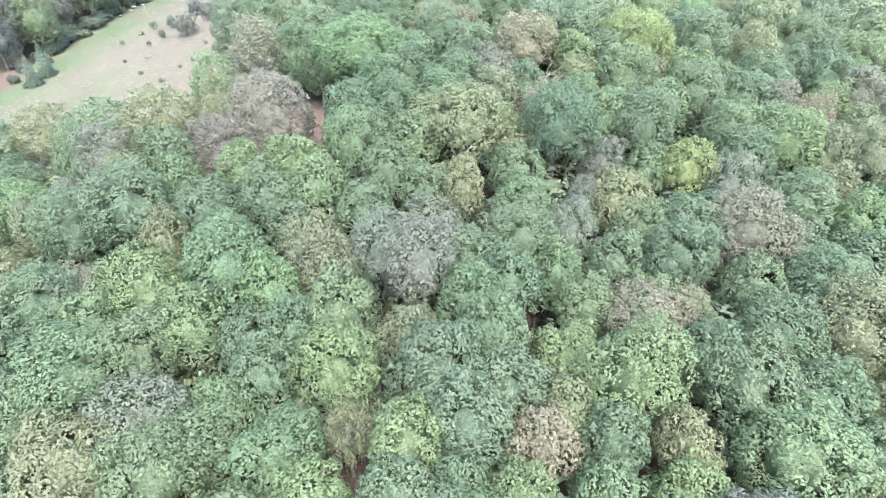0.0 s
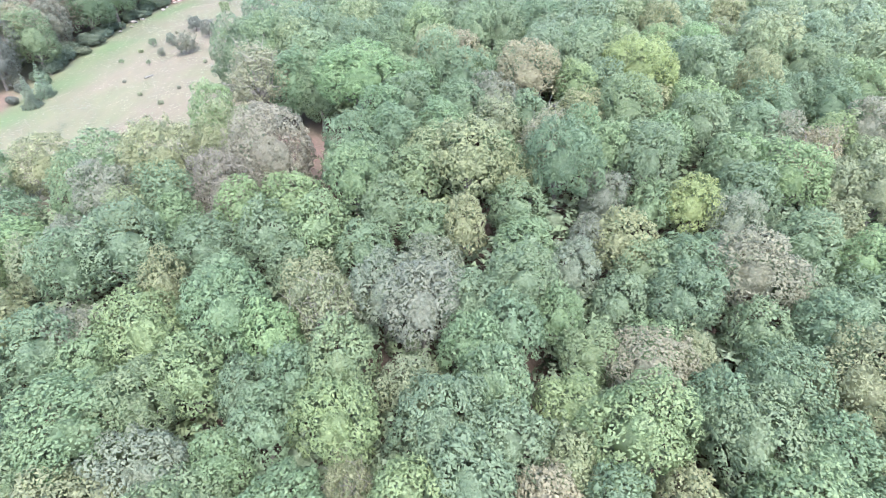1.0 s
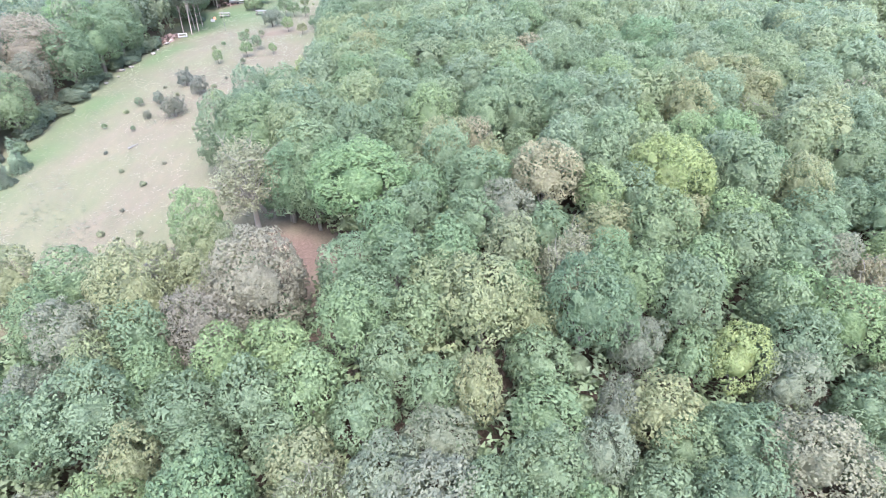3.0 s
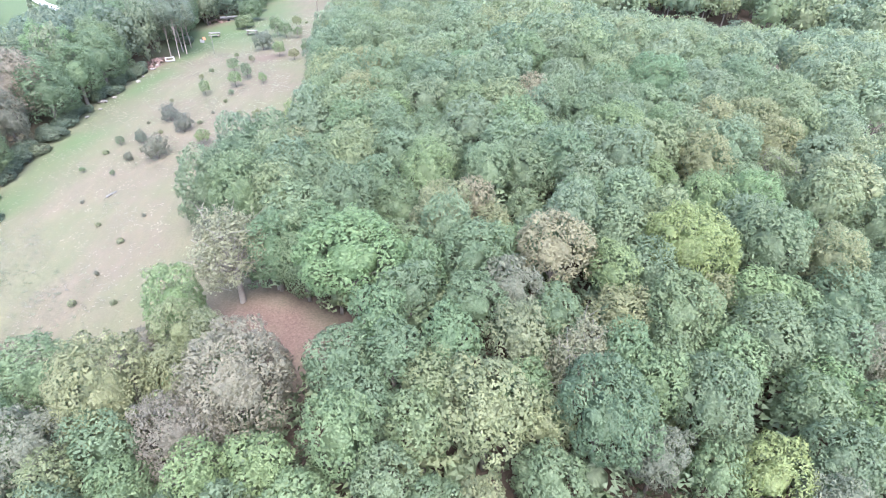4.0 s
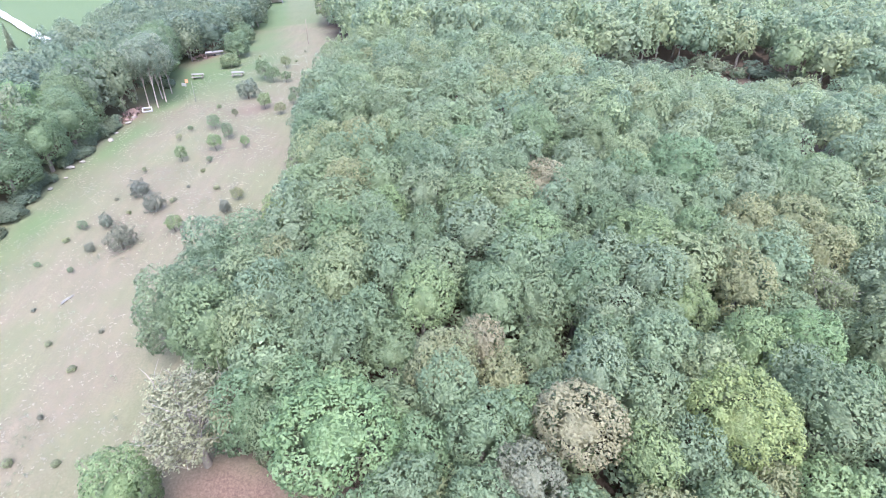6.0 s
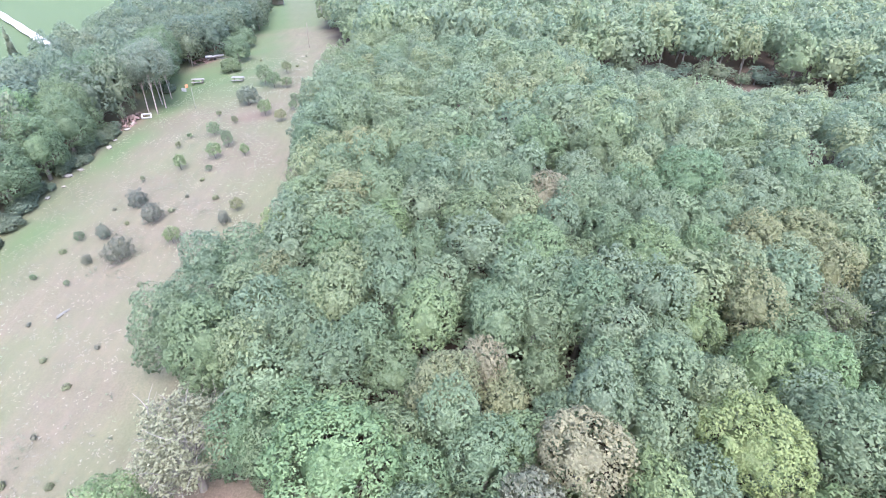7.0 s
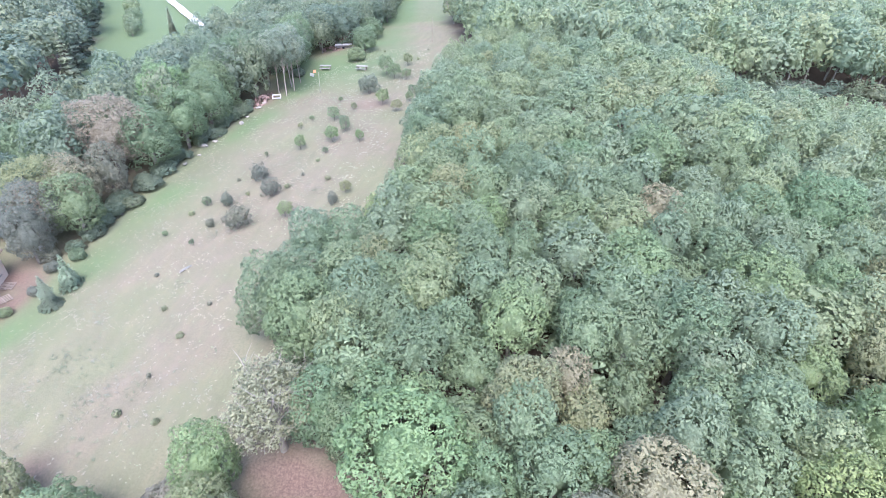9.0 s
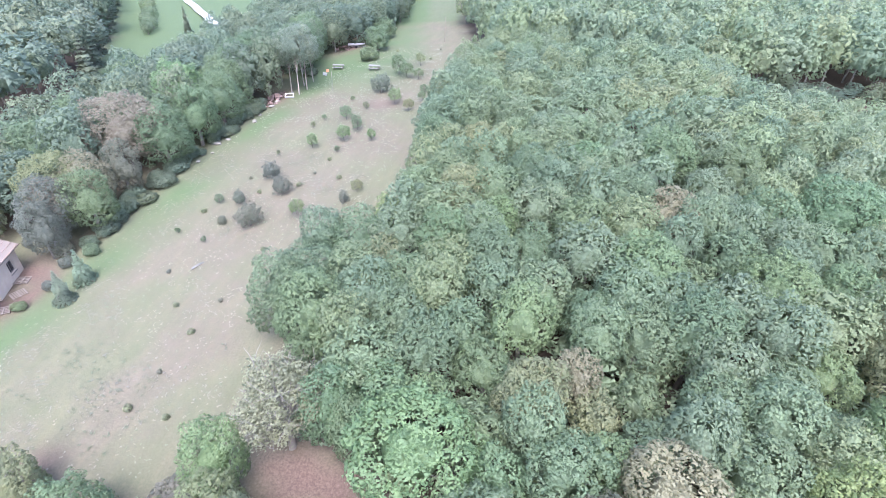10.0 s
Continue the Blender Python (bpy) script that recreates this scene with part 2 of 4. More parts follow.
def tube(verts, faces, pts, radii, sides=5):
    """Adds a tapered tube along pts to lists of verts and faces."""
    base = len(verts)
    for i, p in enumerate(pts):
        q = pts[min(i + 1, len(pts) - 1)] - pts[max(i - 1, 0)]
        q = q / (np.linalg.norm(q) + 1e-9)
        u = np.cross(q, (0.31, 0.92, 0.2))
        u /= np.linalg.norm(u) + 1e-9
        w = np.cross(q, u)
        for k in range(sides):
            a = 2 * math.pi * k / sides
            verts.append(tuple(p + radii[i] * (u * math.cos(a) + w * math.sin(a))))
    for i in range(len(pts) - 1):
        for k in range(sides):
            a, b = base + i * sides + k, base + i * sides + (k + 1) % sides
            faces.append((a, b, b + sides, a + sides))
    faces.append(tuple(base + (len(pts) - 1) * sides + k for k in range(sides)))


def unit(v):
    return v / (np.linalg.norm(v, axis=-1, keepdims=True) + 1e-9)


def sprays(rng, pos, out, size, aspect=0.75, up=0.45, wild=0.5):
    """Leaf sprays: pointed three-cornered pieces at pos that mostly face out and up, drooping at the tip."""
    n = len(pos)
    nor = unit(out + np.array((0, 0, up)) + wild * rng.normal(size=(n, 3)))
    t = unit(np.cross(nor, rng.normal(size=(n, 3))))
    b = np.cross(nor, t)
    s = (size * rng.uniform(0.6, 1.4, n))[:, None]
    tip = pos + t * s * 0.62 - nor * s * rng.uniform(0.0, 0.3, n)[:, None]
    k = rng.uniform(0.3, 0.7, n)[:, None]
    return np.stack([tip, pos - t * s * 0.38 + b * s * aspect * k, pos - t * s * 0.38 - b * s * aspect * (1 - k)], 1)


def ball(level):
    bm = bmesh.new()
    bmesh.ops.create_icosphere(bm, subdivisions=level, radius=1.0)
    v = np.array([q.co[:] for q in bm.verts])
    f = np.array([[q.index for q in p.verts] for p in bm.faces])
    bm.free()
    return v, f


BALL_COARSE, KERNEL = ball(2), ball(1)


def oak_form(seed, r, h, base, lobe_r, size, cover, low=0.2, ragged=0.07, boughs=8, heads=0.30):
    """A domed crown: a few great boughs, on them many leafy clumps, on those leaf sprays. Gives the clumps' centres and the points, normals and triangles."""
    rng = np.random.default_rng(seed)
    bv, bf = KERNEL
    cz = base + (h - base) * 0.44
    up, down = h - cz, cz - base
    c = np.array((0.0, 0.0, cz))
    n = int(1.75 * 2 * (1 + low) * (r / lobe_r) ** 2)
    k = np.arange(n) + 0.5
    zz = 1 - k / n * (1 + low)
    ang = k * 2.39996 + rng.normal(0, 0.22, n)
    rr = np.sqrt(np.clip(1 - zz * zz, 0, 1))
    way = np.stack([rr * np.cos(ang), rr * np.sin(ang), zz], 1)
    # great boughs bulge, the seams between them lie deeper
    j = np.arange(boughs) + 0.5
    bz = 1 - j / boughs * (1 + low * 0.8)
    ba = j * 2.39996 + rng.uniform(0, 6.28)
    bough = unit(np.stack([np.sqrt(np.clip(1 - bz * bz, 0, 1)) * np.cos(ba), np.sqrt(np.clip(1 - bz * bz, 0, 1)) * np.sin(ba), bz], 1) + rng.normal(0, 0.16, (boughs, 3)))
    swell = np.exp(-((1 - way @ bough.T) / (1.3 / boughs)) ** 1.0) * rng.uniform(0.6, 1.2, boughs)
    reach = (0.79 + heads * (swell.max(1) - 0.2) + rng.normal(0, ragged, n)) / (rr ** 2.7 + np.abs(zz) ** 2.7) ** (1 / 2.7)
    rad = lobe_r * rng.uniform(0.55, 1.40, n)
    half = np.stack([r - rad * 0.7, r - rad * 0.7, np.where(zz > 0, up - rad * 0.6, down)], 1)
    cen = c + way * half * reach[:, None]
    lean = unit(cen - c + np.array((0, 0, 0.5)))
    shape = rng.uniform(0.80, 1.22, (n, 3))
    # clump skins, uneven
    wave = 0.73 + rng.normal(0, 0.09, (n, len(bv), 1))
    skin = cen[:, None] + bv[None] * shape[:, None] * rad[:, None, None] * wave
    skin_n = unit(bv[None] * 0.9 + lean[:, None] * 0.4 + 0.15 * rng.normal(size=skin.shape))
    tri = bf[None] + (np.arange(n) * len(bv))[:, None, None]
    mid = skin.reshape(-1, 3)[tri].mean(2)
    use = np.einsum("fj,nj->nf", bv[bf].mean(1), lean) > -0.30
    use &= (np.linalg.norm(mid[:, :, None] - cen[None, None], axis=3) > rad * 0.74).all(2)
    tri = tri[use]
    # leaf sprays standing off them
    m = np.maximum(6, (4 * math.pi * rad ** 2 * cover / (0.375 * size * size)).astype(int))
    own = np.repeat(np.arange(n), m)
    d = unit(rng.normal(size=(len(own), 3)))
    ok = np.einsum("ij,ij->i", d, lean[own]) > rng.uniform(-0.5, 0.1, len(own))
    d, own = d[ok], own[ok]
    q = cen[own] + d * shape[own] * (rad[own] * rng.uniform(0.76, 1.14, len(own)))[:, None]
    ok = np.ones(len(q), bool)
    for i in range(n):
        ok &= (((q - cen[i]) ** 2).sum(1) > (rad[i] * 0.76) ** 2) | (own == i)
    q, d, own = q[ok], d[ok], own[ok]
    s = sprays(rng, q, d, size, 0.75, 0.4, 0.38).reshape(-1, 3)
    s_n = np.repeat(unit(d * 0.9 + lean[own] * 0.4 + 0.15 * rng.normal(size=d.shape)), 3, axis=0)
    # the dim leafy heart of the crown
    cv, cf = BALL_COARSE
    heart = c + cv * np.stack([np.full(len(cv), r), np.full(len(cv), r), np.where(cv[:, 2] > 0, up, down)], 1) * rng.uniform(0.40, 0.50, len(cv))[:, None]
    heart_t = cf[cv[cf].mean(1)[:, 2] > -low - 0.1]
    a, b = skin.size // 3, len(s)
    return cen, np.concatenate([skin.reshape(-1, 3), s, heart]), np.concatenate([skin_n.reshape(-1, 3), s_n, unit(cv + 0.3 * rng.normal(size=cv.shape))]), np.concatenate([tri, np.arange(b).reshape(-1, 3) + a, heart_t + a + b])


def limbs(seed, h, cen, thick, bare=0):
    """Trunk and the limbs that carry the billows."""
    rng = np.random.default_rng(seed + 77)
    v, f = [], []
    fork = h * 0.42
    bend = rng.normal(0, 0.12, 2)
    stem = [np.array((0, 0, -0.4)), np.array((bend[0] * 0.4, bend[1] * 0.4, fork * 0.5)), np.array((bend[0], bend[1], fork)), np.array((bend[0], bend[1], fork + 0.3))]
    tube(v, f, stem, [thick * 1.35, thick, thick * 0.85, thick * 0.5], 7)
    for q in cen:
        q = q if bare else np.array((0, 0, fork)) + (q - np.array((0, 0, fork))) * 0.62
        a = stem[2] + np.array((0, 0, -rng.uniform(0, 0.25) * fork))
        m1 = a * 0.55 + q * 0.45 + rng.normal(0, 0.12, 3) + np.array((0, 0, 0.12))
        tube(v, f, [a, m1, q], [thick * 0.36, thick * 0.2, thick * 0.08], 4)
        for _ in range(bare):
            w = unit(rng.normal(size=3) + 0.9 * unit(q - np.array((0, 0, fork)))) * rng.uniform(0.6, 1.25)
            tube(v, f, [q - w * 0.1, q + w * 0.55 + rng.normal(0, 0.08, 3), q + w], [thick * 0.16, thick * 0.1, thick * 0.04], 3)
    return v, f


# ---- oaks: a few growth forms, shared by all the trees ----
FORMS = {}


def oak_template(key, seed, r, h, base, lobe_r, size, cover, low=0.2, bare=0, bark=None, ragged=0.07, boughs=8, heads=0.30):
    cen, pts, nor, tri = oak_form(seed, r, h, base, lobe_r, size, cover, low, ragged, boughs, heads)
    pick = cen[:: max(1, len(cen) // (26 if bare else 12))]
    v, f = limbs(seed, h, pick, 0.07 if bark is BARK_PINE else 0.07 + 0.04 * r, bare)
    FORMS[key] = (r, h, leaves_mesh("crown", pts, LEAF["green"], None, nor, tri), mesh_of("trunk", v, f, bark or BARK, True))


for i in range(3):
    oak_template(("fine_s", i), 10 + i, 1.6, 5.8, 1.5, 0.36, 0.125, 0.42, 0.3, boughs=6, heads=0.36)
    oak_template(("fine_l", i), 14 + i, 2.2, 6.6, 1.7, 0.40, 0.13, 0.42, 0.3, boughs=6, heads=0.36)
    oak_template(("s", i), 20 + i, 1.6, 5.8, 1.7, 0.38, 0.14, 0.42, 0.2, boughs=7, heads=0.34)
    oak_template(("m", i), 24 + i, 2.2, 6.8, 1.8, 0.42, 0.145, 0.42, 0.2, boughs=7, heads=0.34)
    oak_template(("l", i), 30 + i, 3.1, 7.6, 2.0, 0.46, 0.15, 0.40, 0.2)
    oak_template(("edge", i), 34 + i, 2.3, 6.6, 0.5, 0.42, 0.145, 0.40, 0.6)
    oak_template(("shrub", i), 37 + i, 1.2, 2.2, 0.15, 0.30, 0.12, 0.50, 0.6)
for i in range(2):
    oak_template(("edge_l", i), 54 + i, 3.3, 7.6, 0.7, 0.46, 0.15, 0.40, 0.6)
    oak_template(("mauve_m", i), 40 + i, 1.9, 6.4, 1.6, 0.36, 0.12, 0.42, 0.3)
    oak_template(("mauve_l", i), 44 + i, 3.0, 6.9, 0.9, 0.40, 0.125, 0.40, 0.6)
    oak_template(("bush", i), 70 + i, 1.2, 2.4, 0.2, 0.30, 0.12, 0.40, 0.6, ragged=0.22, boughs=4)
    oak_template(("pine", i), 74 + i, 1.6, 9.2, 3.9, 0.40, 0.15, 0.36, 0.7, bark=BARK_PINE, ragged=0.2, boughs=6)
    oak_template(("weed", i), 64 + i, 0.5, 0.7, 0.03, 0.2, 0.12, 0.30, 0.6)


def thin_template(key, seed, r, h, base, bare, n, size, spread, lobe=0.5, bark=BARK_PALE):
    """A half-open crown: limbs with scattered leaf sprays and no billows."""
    cen = oak_form(seed, r, h, base, lobe, 0.3, 0.02, 0.6)[0]
    rs = np.random.default_rng(seed)
    d = unit(rs.normal(size=(n, 3)))
    q = cen[rs.integers(0, len(cen), n)] + d * (rs.uniform(0.1, 1.0, n) * spread)[:, None]
    v, f = limbs(seed, h, cen[:: max(1, len(cen) // 26)], 0.03 + 0.06 * r if r > 2 else 0.05, bare)
    FORMS[key] = (r, h, leaves_mesh("crown", sprays(rs, q, d, size).reshape(-1, 3), LEAF["green"], None, np.repeat(unit(d + np.array((0, 0, 0.6))), 3, axis=0)), mesh_of("trunk", v, f, bark, True))


for i in range(2):
    thin_template(("bare", i), 48 + i, 2.1, 6.4, 1.6, 3, 9500, 0.12, 0.6)
for i in range(4):
    thin_template(("sapling", i), 60 + i, 1.2, 2.6, 0.4 + 0.1 * i, 0, 1500, 0.13, 0.36, 0.36, BARK)

COUNT = [0]
PLACED = []


def at_edge(x, y):
    return any(not inside(OAKWOOD, np.array(x + 3.0 * math.cos(a)), np.array(y + 3.0 * math.sin(a))) for a in (0, 0.8, 1.6, 2.4, 3.1, 3.9, 4.7, 5.5)) or math.hypot(x + 10.6, y - 39.9) < 5.2


def broadleaf(name, x, y, r, leaf, label, form, h=None, group="", category="tree"):
    """One tree or bush of a given form at its place."""
    COUNT[0] += 1
    n = COUNT[0]
    tries = [k for k in FORMS if k[0] == form]
    r0, h0, crown_me, trunk_me = FORMS[tries[n % len(tries)]]
    tree = new(name)
    part_mesh("trunk", trunk_me, tree)
    crown = part_mesh("crown", crown_me, tree)
    crown.material_slots[0].link = "OBJECT"
    crown.material_slots[0].material = LEAF[leaf]
    s = r / r0
    rise = (h / h0) if h else min(max(0.97 + 0.35 * (s - 1.0) + 0.10 * math.sin(n * 2.1), 0.80), 1.28)
    tree.matrix_world = Matrix.Translation((x, y, float(ground_z(x, y)))) @ Matrix.Rotation(n * 2.39, 4, "Z") @ Matrix.Diagonal((s * (1.0 + 0.11 * math.sin(n * 1.7)), s * (1.0 - 0.11 * math.sin(n * 1.7)), rise, 1))
    return tagged(tree, label, category, group)


def oak(x, y, r, leaf, label, form=None, h=None):
    if not form:
        if at_edge(x, y):
            form = "edge" if r < 2.9 else "edge_l"
        elif y < 30:
            form = "fine_s" if r < 1.9 else "fine_l"
        else:
            form = "s" if r < 1.85 else "m" if r < 2.6 else "l"
    PLACED.append((x, y, r))
    return broadleaf("oak_tree", x, y, r, leaf, label, form, h, "oaks of the wood")


KINDS = {
    "green": "broad oak tree with dense mid-green leaves in closed woodland",
    "blue": "oak tree with dull bluish-green leaves in closed woodland",
    "lime": "oak tree with light fresh green leaves in closed woodland",
    "yellow": "oak tree with bright yellow-green leaves standing out in the wood",
    "olive": "oak tree with olive-green leaves in closed woodland",
    "tan": "oak tree with leaves turning tan among green ones",
    "mauve": "rounded holm oak with greyish leaves in the wood",
    "bare": "half-bare oak tree with pale twisted branches and sparse tan leaves",
}
OAKS = []
OAKS.append(("green", [
    (-15.2, 50.7, 2.7), (-15.2, 59.3, 2.6), (-9.9, 54.2, 2.2), (-5.4, 50.6, 1.8), (-3.5, 48.4, 1.9), (1.4, 42.8, 2.1), (-1.7, 42.0, 1.4), (17.5, 44.3, 1.5), (9.0, 48.0, 2.0),
    (8.3, 52.8, 2.3), (2.3, 53.8, 1.9), (1.5, 62.3, 2.3), (-8.4, 58.7, 2.1), (1.4, 71.8, 2.4), (11.5, 60.4, 2.2), (19.6, 66.8, 3.0), (21.1, 50.9, 2.2), (24.6, 49.8, 1.4), (28.0, 67.5, 2.5),
    (26.1, 73.3, 2.8), (18.2, 73.6, 2.2), (8.1, 72.9, 2.5), (-1.9, 59.6, 2.0), (-13.2, 75.3, 2.3), (7.3, 32.2, 2.6), (-4.7, 33.5, 2.0), (-0.2, 36.8, 1.8), (-23.3, 32.7, 1.8), (-4.4, 27.4, 1.8),
]))
OAKS.append(("green", [
    (-21.0, 26.7, 2.1), (-10.9, 23.0, 2.4), (4.6, 27.3, 1.8), (3.5, 22.1, 1.8), (10.9, 25.7, 1.4), (20.8, 36.9, 2.2), (20.8, 27.7, 1.8), (15.8, 22.0, 1.5), (7.5, 21.2, 1.5), (12.5, 18.4, 1.6),
    (7.2, 14.2, 1.4), (0.9, 12.5, 1.5), (-1.6, 12.3, 1.5), (6.4, 11.9, 1.5), (-10.2, 14.5, 1.7), (-16.3, 17.4, 2.4), (-11.1, 12.8, 2.0), (-6.6, 13.9, 1.9), (-7.9, 17.5, 1.6), (-20.2, 21.4, 2.1),
    (-18.3, 15.9, 2.0),
]))
OAKS.append(("blue", [
    (-11.7, 45.0, 1.9), (-18.9, 52.9, 2.3), (-17.4, 54.8, 3.0), (-9.2, 50.8, 2.2), (-7.1, 48.5, 2.1), (5.2, 48.3, 1.5), (10.1, 44.1, 2.4), (19.7, 43.4, 2.4), (12.6, 50.2, 2.1), (5.3, 51.8, 2.2),
    (-4.6, 57.2, 2.1), (-13.1, 67.2, 1.8), (-3.1, 68.9, 2.3), (14.8, 64.9, 2.4), (14.2, 48.1, 1.7), (13.2, 72.1, 2.4), (4.4, 66.1, 2.2), (8.9, 57.8, 1.9), (-3.2, 29.8, 1.6), (-17.8, 27.4, 2.6),
    (-13.4, 27.8, 2.1), (-10.0, 28.2, 1.8), (4.3, 24.5, 1.9), (9.4, 24.1, 1.6), (12.4, 23.6, 1.9), (12.8, 33.1, 2.0), (20.0, 25.4, 1.4), (0.0, 17.2, 2.1), (2.9, 16.4, 1.7), (13.6, 16.8, 2.5),
]))
OAKS.append(("blue", [
    (-14.1, 18.4, 1.9), (-9.1, 19.3, 1.4),
]))
OAKS.append(("lime", [
    (-6.1, 42.6, 3.5), (-1.7, 51.8, 2.4), (5.7, 57.7, 2.5), (-5.0, 62.4, 2.1), (13.6, 57.4, 2.7), (17.8, 58.1, 2.1), (15.3, 52.1, 1.9), (17.5, 48.2, 2.0), (20.8, 48.4, 2.0), (32.6, 67.8, 2.5), (-5.5, 31.6, 2.0),
    (-7.2, 28.7, 1.8), (-15.3, 22.7, 2.4), (6.1, 23.0, 1.3), (21.3, 31.9, 2.0), (10.5, 21.4, 1.5), (-4.6, 17.3, 1.9), (-1.3, 14.2, 1.6), (6.1, 18.3, 1.6), (8.5, 16.7, 2.3), (14.2, 13.4, 2.3),
    (9.8, 12.1, 1.7), (3.2, 12.2, 1.3), (-4.9, 12.1, 1.5), (-9.5, 16.2, 1.5),
]))
OAKS.append(("yellow", [
    (-13.9, 62.5, 1.2), (14.6, 43.0, 2.8), (15.1, 30.3, 1.9),
]))
OAKS.append(("olive", [
    (-12.4, 56.6, 1.7), (-0.6, 46.8, 2.0), (2.8, 46.4, 1.6), (-8.4, 65.0, 2.2), (22.1, 59.6, 2.2), (26.4, 60.6, 3.1), (19.3, 53.2, 2.3), (26.5, 56.9, 2.1), (-8.7, 74.7, 2.3), (1.7, 32.5, 2.5),
    (3.6, 36.8, 1.8), (-6.9, 25.2, 1.7), (1.3, 28.5, 1.5), (10.2, 27.3, 1.8), (12.5, 21.0, 1.3), (19.6, 19.2, 2.2), (10.1, 14.2, 1.4), (-15.2, 13.8, 2.4),
]))
OAKS.append(("tan", [
    (1.7, 48.7, 1.4), (6.4, 42.8, 2.3), (8.0, 65.4, 2.4), (16.6, 25.0, 2.2), (4.3, 14.2, 1.5), (10.1, 20.2, 2.0),
]))
OAKS.append(("mauve", [
    (-11.2, 34.7, 3.0), (-13.6, 32.4, 2.2), (9.9, 31.2, 1.4), (-20.9, 31.8, 1.9), (-3.0, 24.1, 1.9), (-0.5, 26.2, 1.7), (-0.9, 23.0, 2.1), (7.1, 25.6, 1.4), (8.3, 27.9, 1.2), (16.9, 28.7, 1.5),
    (22.8, 36.5, 1.4), (-19.2, 23.1, 1.6),
]))
OAKS.append(("bare", [
    (-14.2, 44.1, 2.5), (25.1, 53.1, 1.9), (6.9, 35.9, 2.1), (-6.0, 23.1, 1.9), (24.3, 34.7, 1.7), (-3.9, 15.2, 1.2),
]))

for kind, rows in OAKS:
    for x, y, r in rows:
        if kind == "bare":
            oak(x, y, r, "olive" if COUNT[0] % 2 else "tan", KINDS[kind], "bare")
        elif kind == "mauve":
            oak(x, y, r, "mauve" if r > 2.15 else "grey", KINDS[kind], "mauve_l" if r > 2.15 else "mauve_m")
        else:
            oak(x, y, r, kind, KINDS[kind])

# ---- meadow edge: tree, shrubs and saplings ----
broadleaf("oak_tree", -17.0, 40.9, 1.8, "lime", "small light green oak with leaves to the ground beside the meadow", "edge", 5.9)
for x, y, r, h, leaf in ((-18.4, 34.8, 3.0, 7.0, "olive"), (-23.4, 36.6, 2.4, 5.2, "green"), (-28.2, 37.2, 2.4, 5.0, "olive"), (-32.6, 36.2, 2.5, 5.0, "lime"), (-37.0, 34.4, 2.6, 5.2, "green")):
    PLACED.append((x, y, r))
    broadleaf("oak_tree", x, y, r, leaf, "leafy spreading oak at the meadow's lower corner", "edge_l" if r > 2.9 else "edge", h, "oaks at the meadow corner")
broadleaf("shrub", -18.9, 39.4, 1.6, "mauve", "greyish twiggy shrub beside a small oak", "shrub", 2.2, "", "shrub")

# the trees between them, until the canopy closes
rng = np.random.default_rng(5)
CLEAR = [(-10.6, 39.9, 2.1), (-13.6, 42.2, 1.4), (-8.4, 39.2, 1.5), (-8.9, 36.6, 0.9), (-8.0, 34.0, 0.5)]


def fill(poly, lo, hi, n, gap, r_range):
    pts = []
    for _ in range(n):
        x, y = rng.uniform(lo[0], hi[0]), rng.uniform(lo[1], hi[1])
        r = rng.uniform(*r_range)
        if not inside(poly, x, y) or any(math.hypot(x - a, y - b) < c + r for a, b, c in CLEAR):
            continue
        if any((x - a) ** 2 + (y - b) ** 2 < (gap * (r + c)) ** 2 for a, b, c in PLACED):
            continue
        PLACED.append((x, y, r))
        pts.append((x, y, r))
    return pts


mixing = ["green"] * 6 + ["blue"] * 5 + ["lime"] * 4 + ["olive"] * 3 + ["mauve"]
for x, y, r in fill(OAKWOOD, (-28, 10), (32, 46), 6000, 0.66, (1.4, 2.3)):
    kind = mixing[int(rng.integers(len(mixing)))]
    oak(x, y, r, "grey" if kind == "mauve" else kind, KINDS[kind], "mauve_m" if kind == "mauve" else None)


# ---- the meadow: saplings and weeds ----
BUSHES = [
    (-30.9, 73.7, 1.6), (-28.2, 70.7, 1.8), (-28.8, 65.1, 2.0), (-31.9, 68.6, 1.2), (-34.1, 68.4, 0.8), (-31.7, 65.0, 0.8), (-24.8, 67.1, 1.3),
    (-21.0, 69.7, 1.1), (-20.4, 71.7, 1.1), (-29.5, 81.1, 1.4), (-31.8, 89.7, 0.6), (-32.1, 86.9, 0.7), (-28.8, 90.0, 1.4), (-26.0, 86.5, 1.5),
    (-26.4, 83.3, 1.5), (-23.1, 83.6, 1.1), (-26.1, 80.3, 0.6), (-32.9, 79.0, 0.5), (-35.5, 63.2, 0.5), (-32.0, 62.2, 0.5), (-27.8, 101.2, 2.4),
    (-28.1, 110.7, 2.4), (-26.1, 108.7, 1.9), (-26.1, 116.5, 1.6), (-24.1, 108.2, 1.3), (-24.0, 95.9, 1.7), (-21.3, 93.2, 1.3), (-20.6, 97.3, 1.1),
    (-21.2, 100.9, 1.0), (-27.5, 93.9, 0.8), (-30.7, 97.2, 0.6)]
BUSH_DARK = {0, 1, 2, 3, 5, 7, 20}
BUSH_PALE = {6, 9, 14, 15, 25}
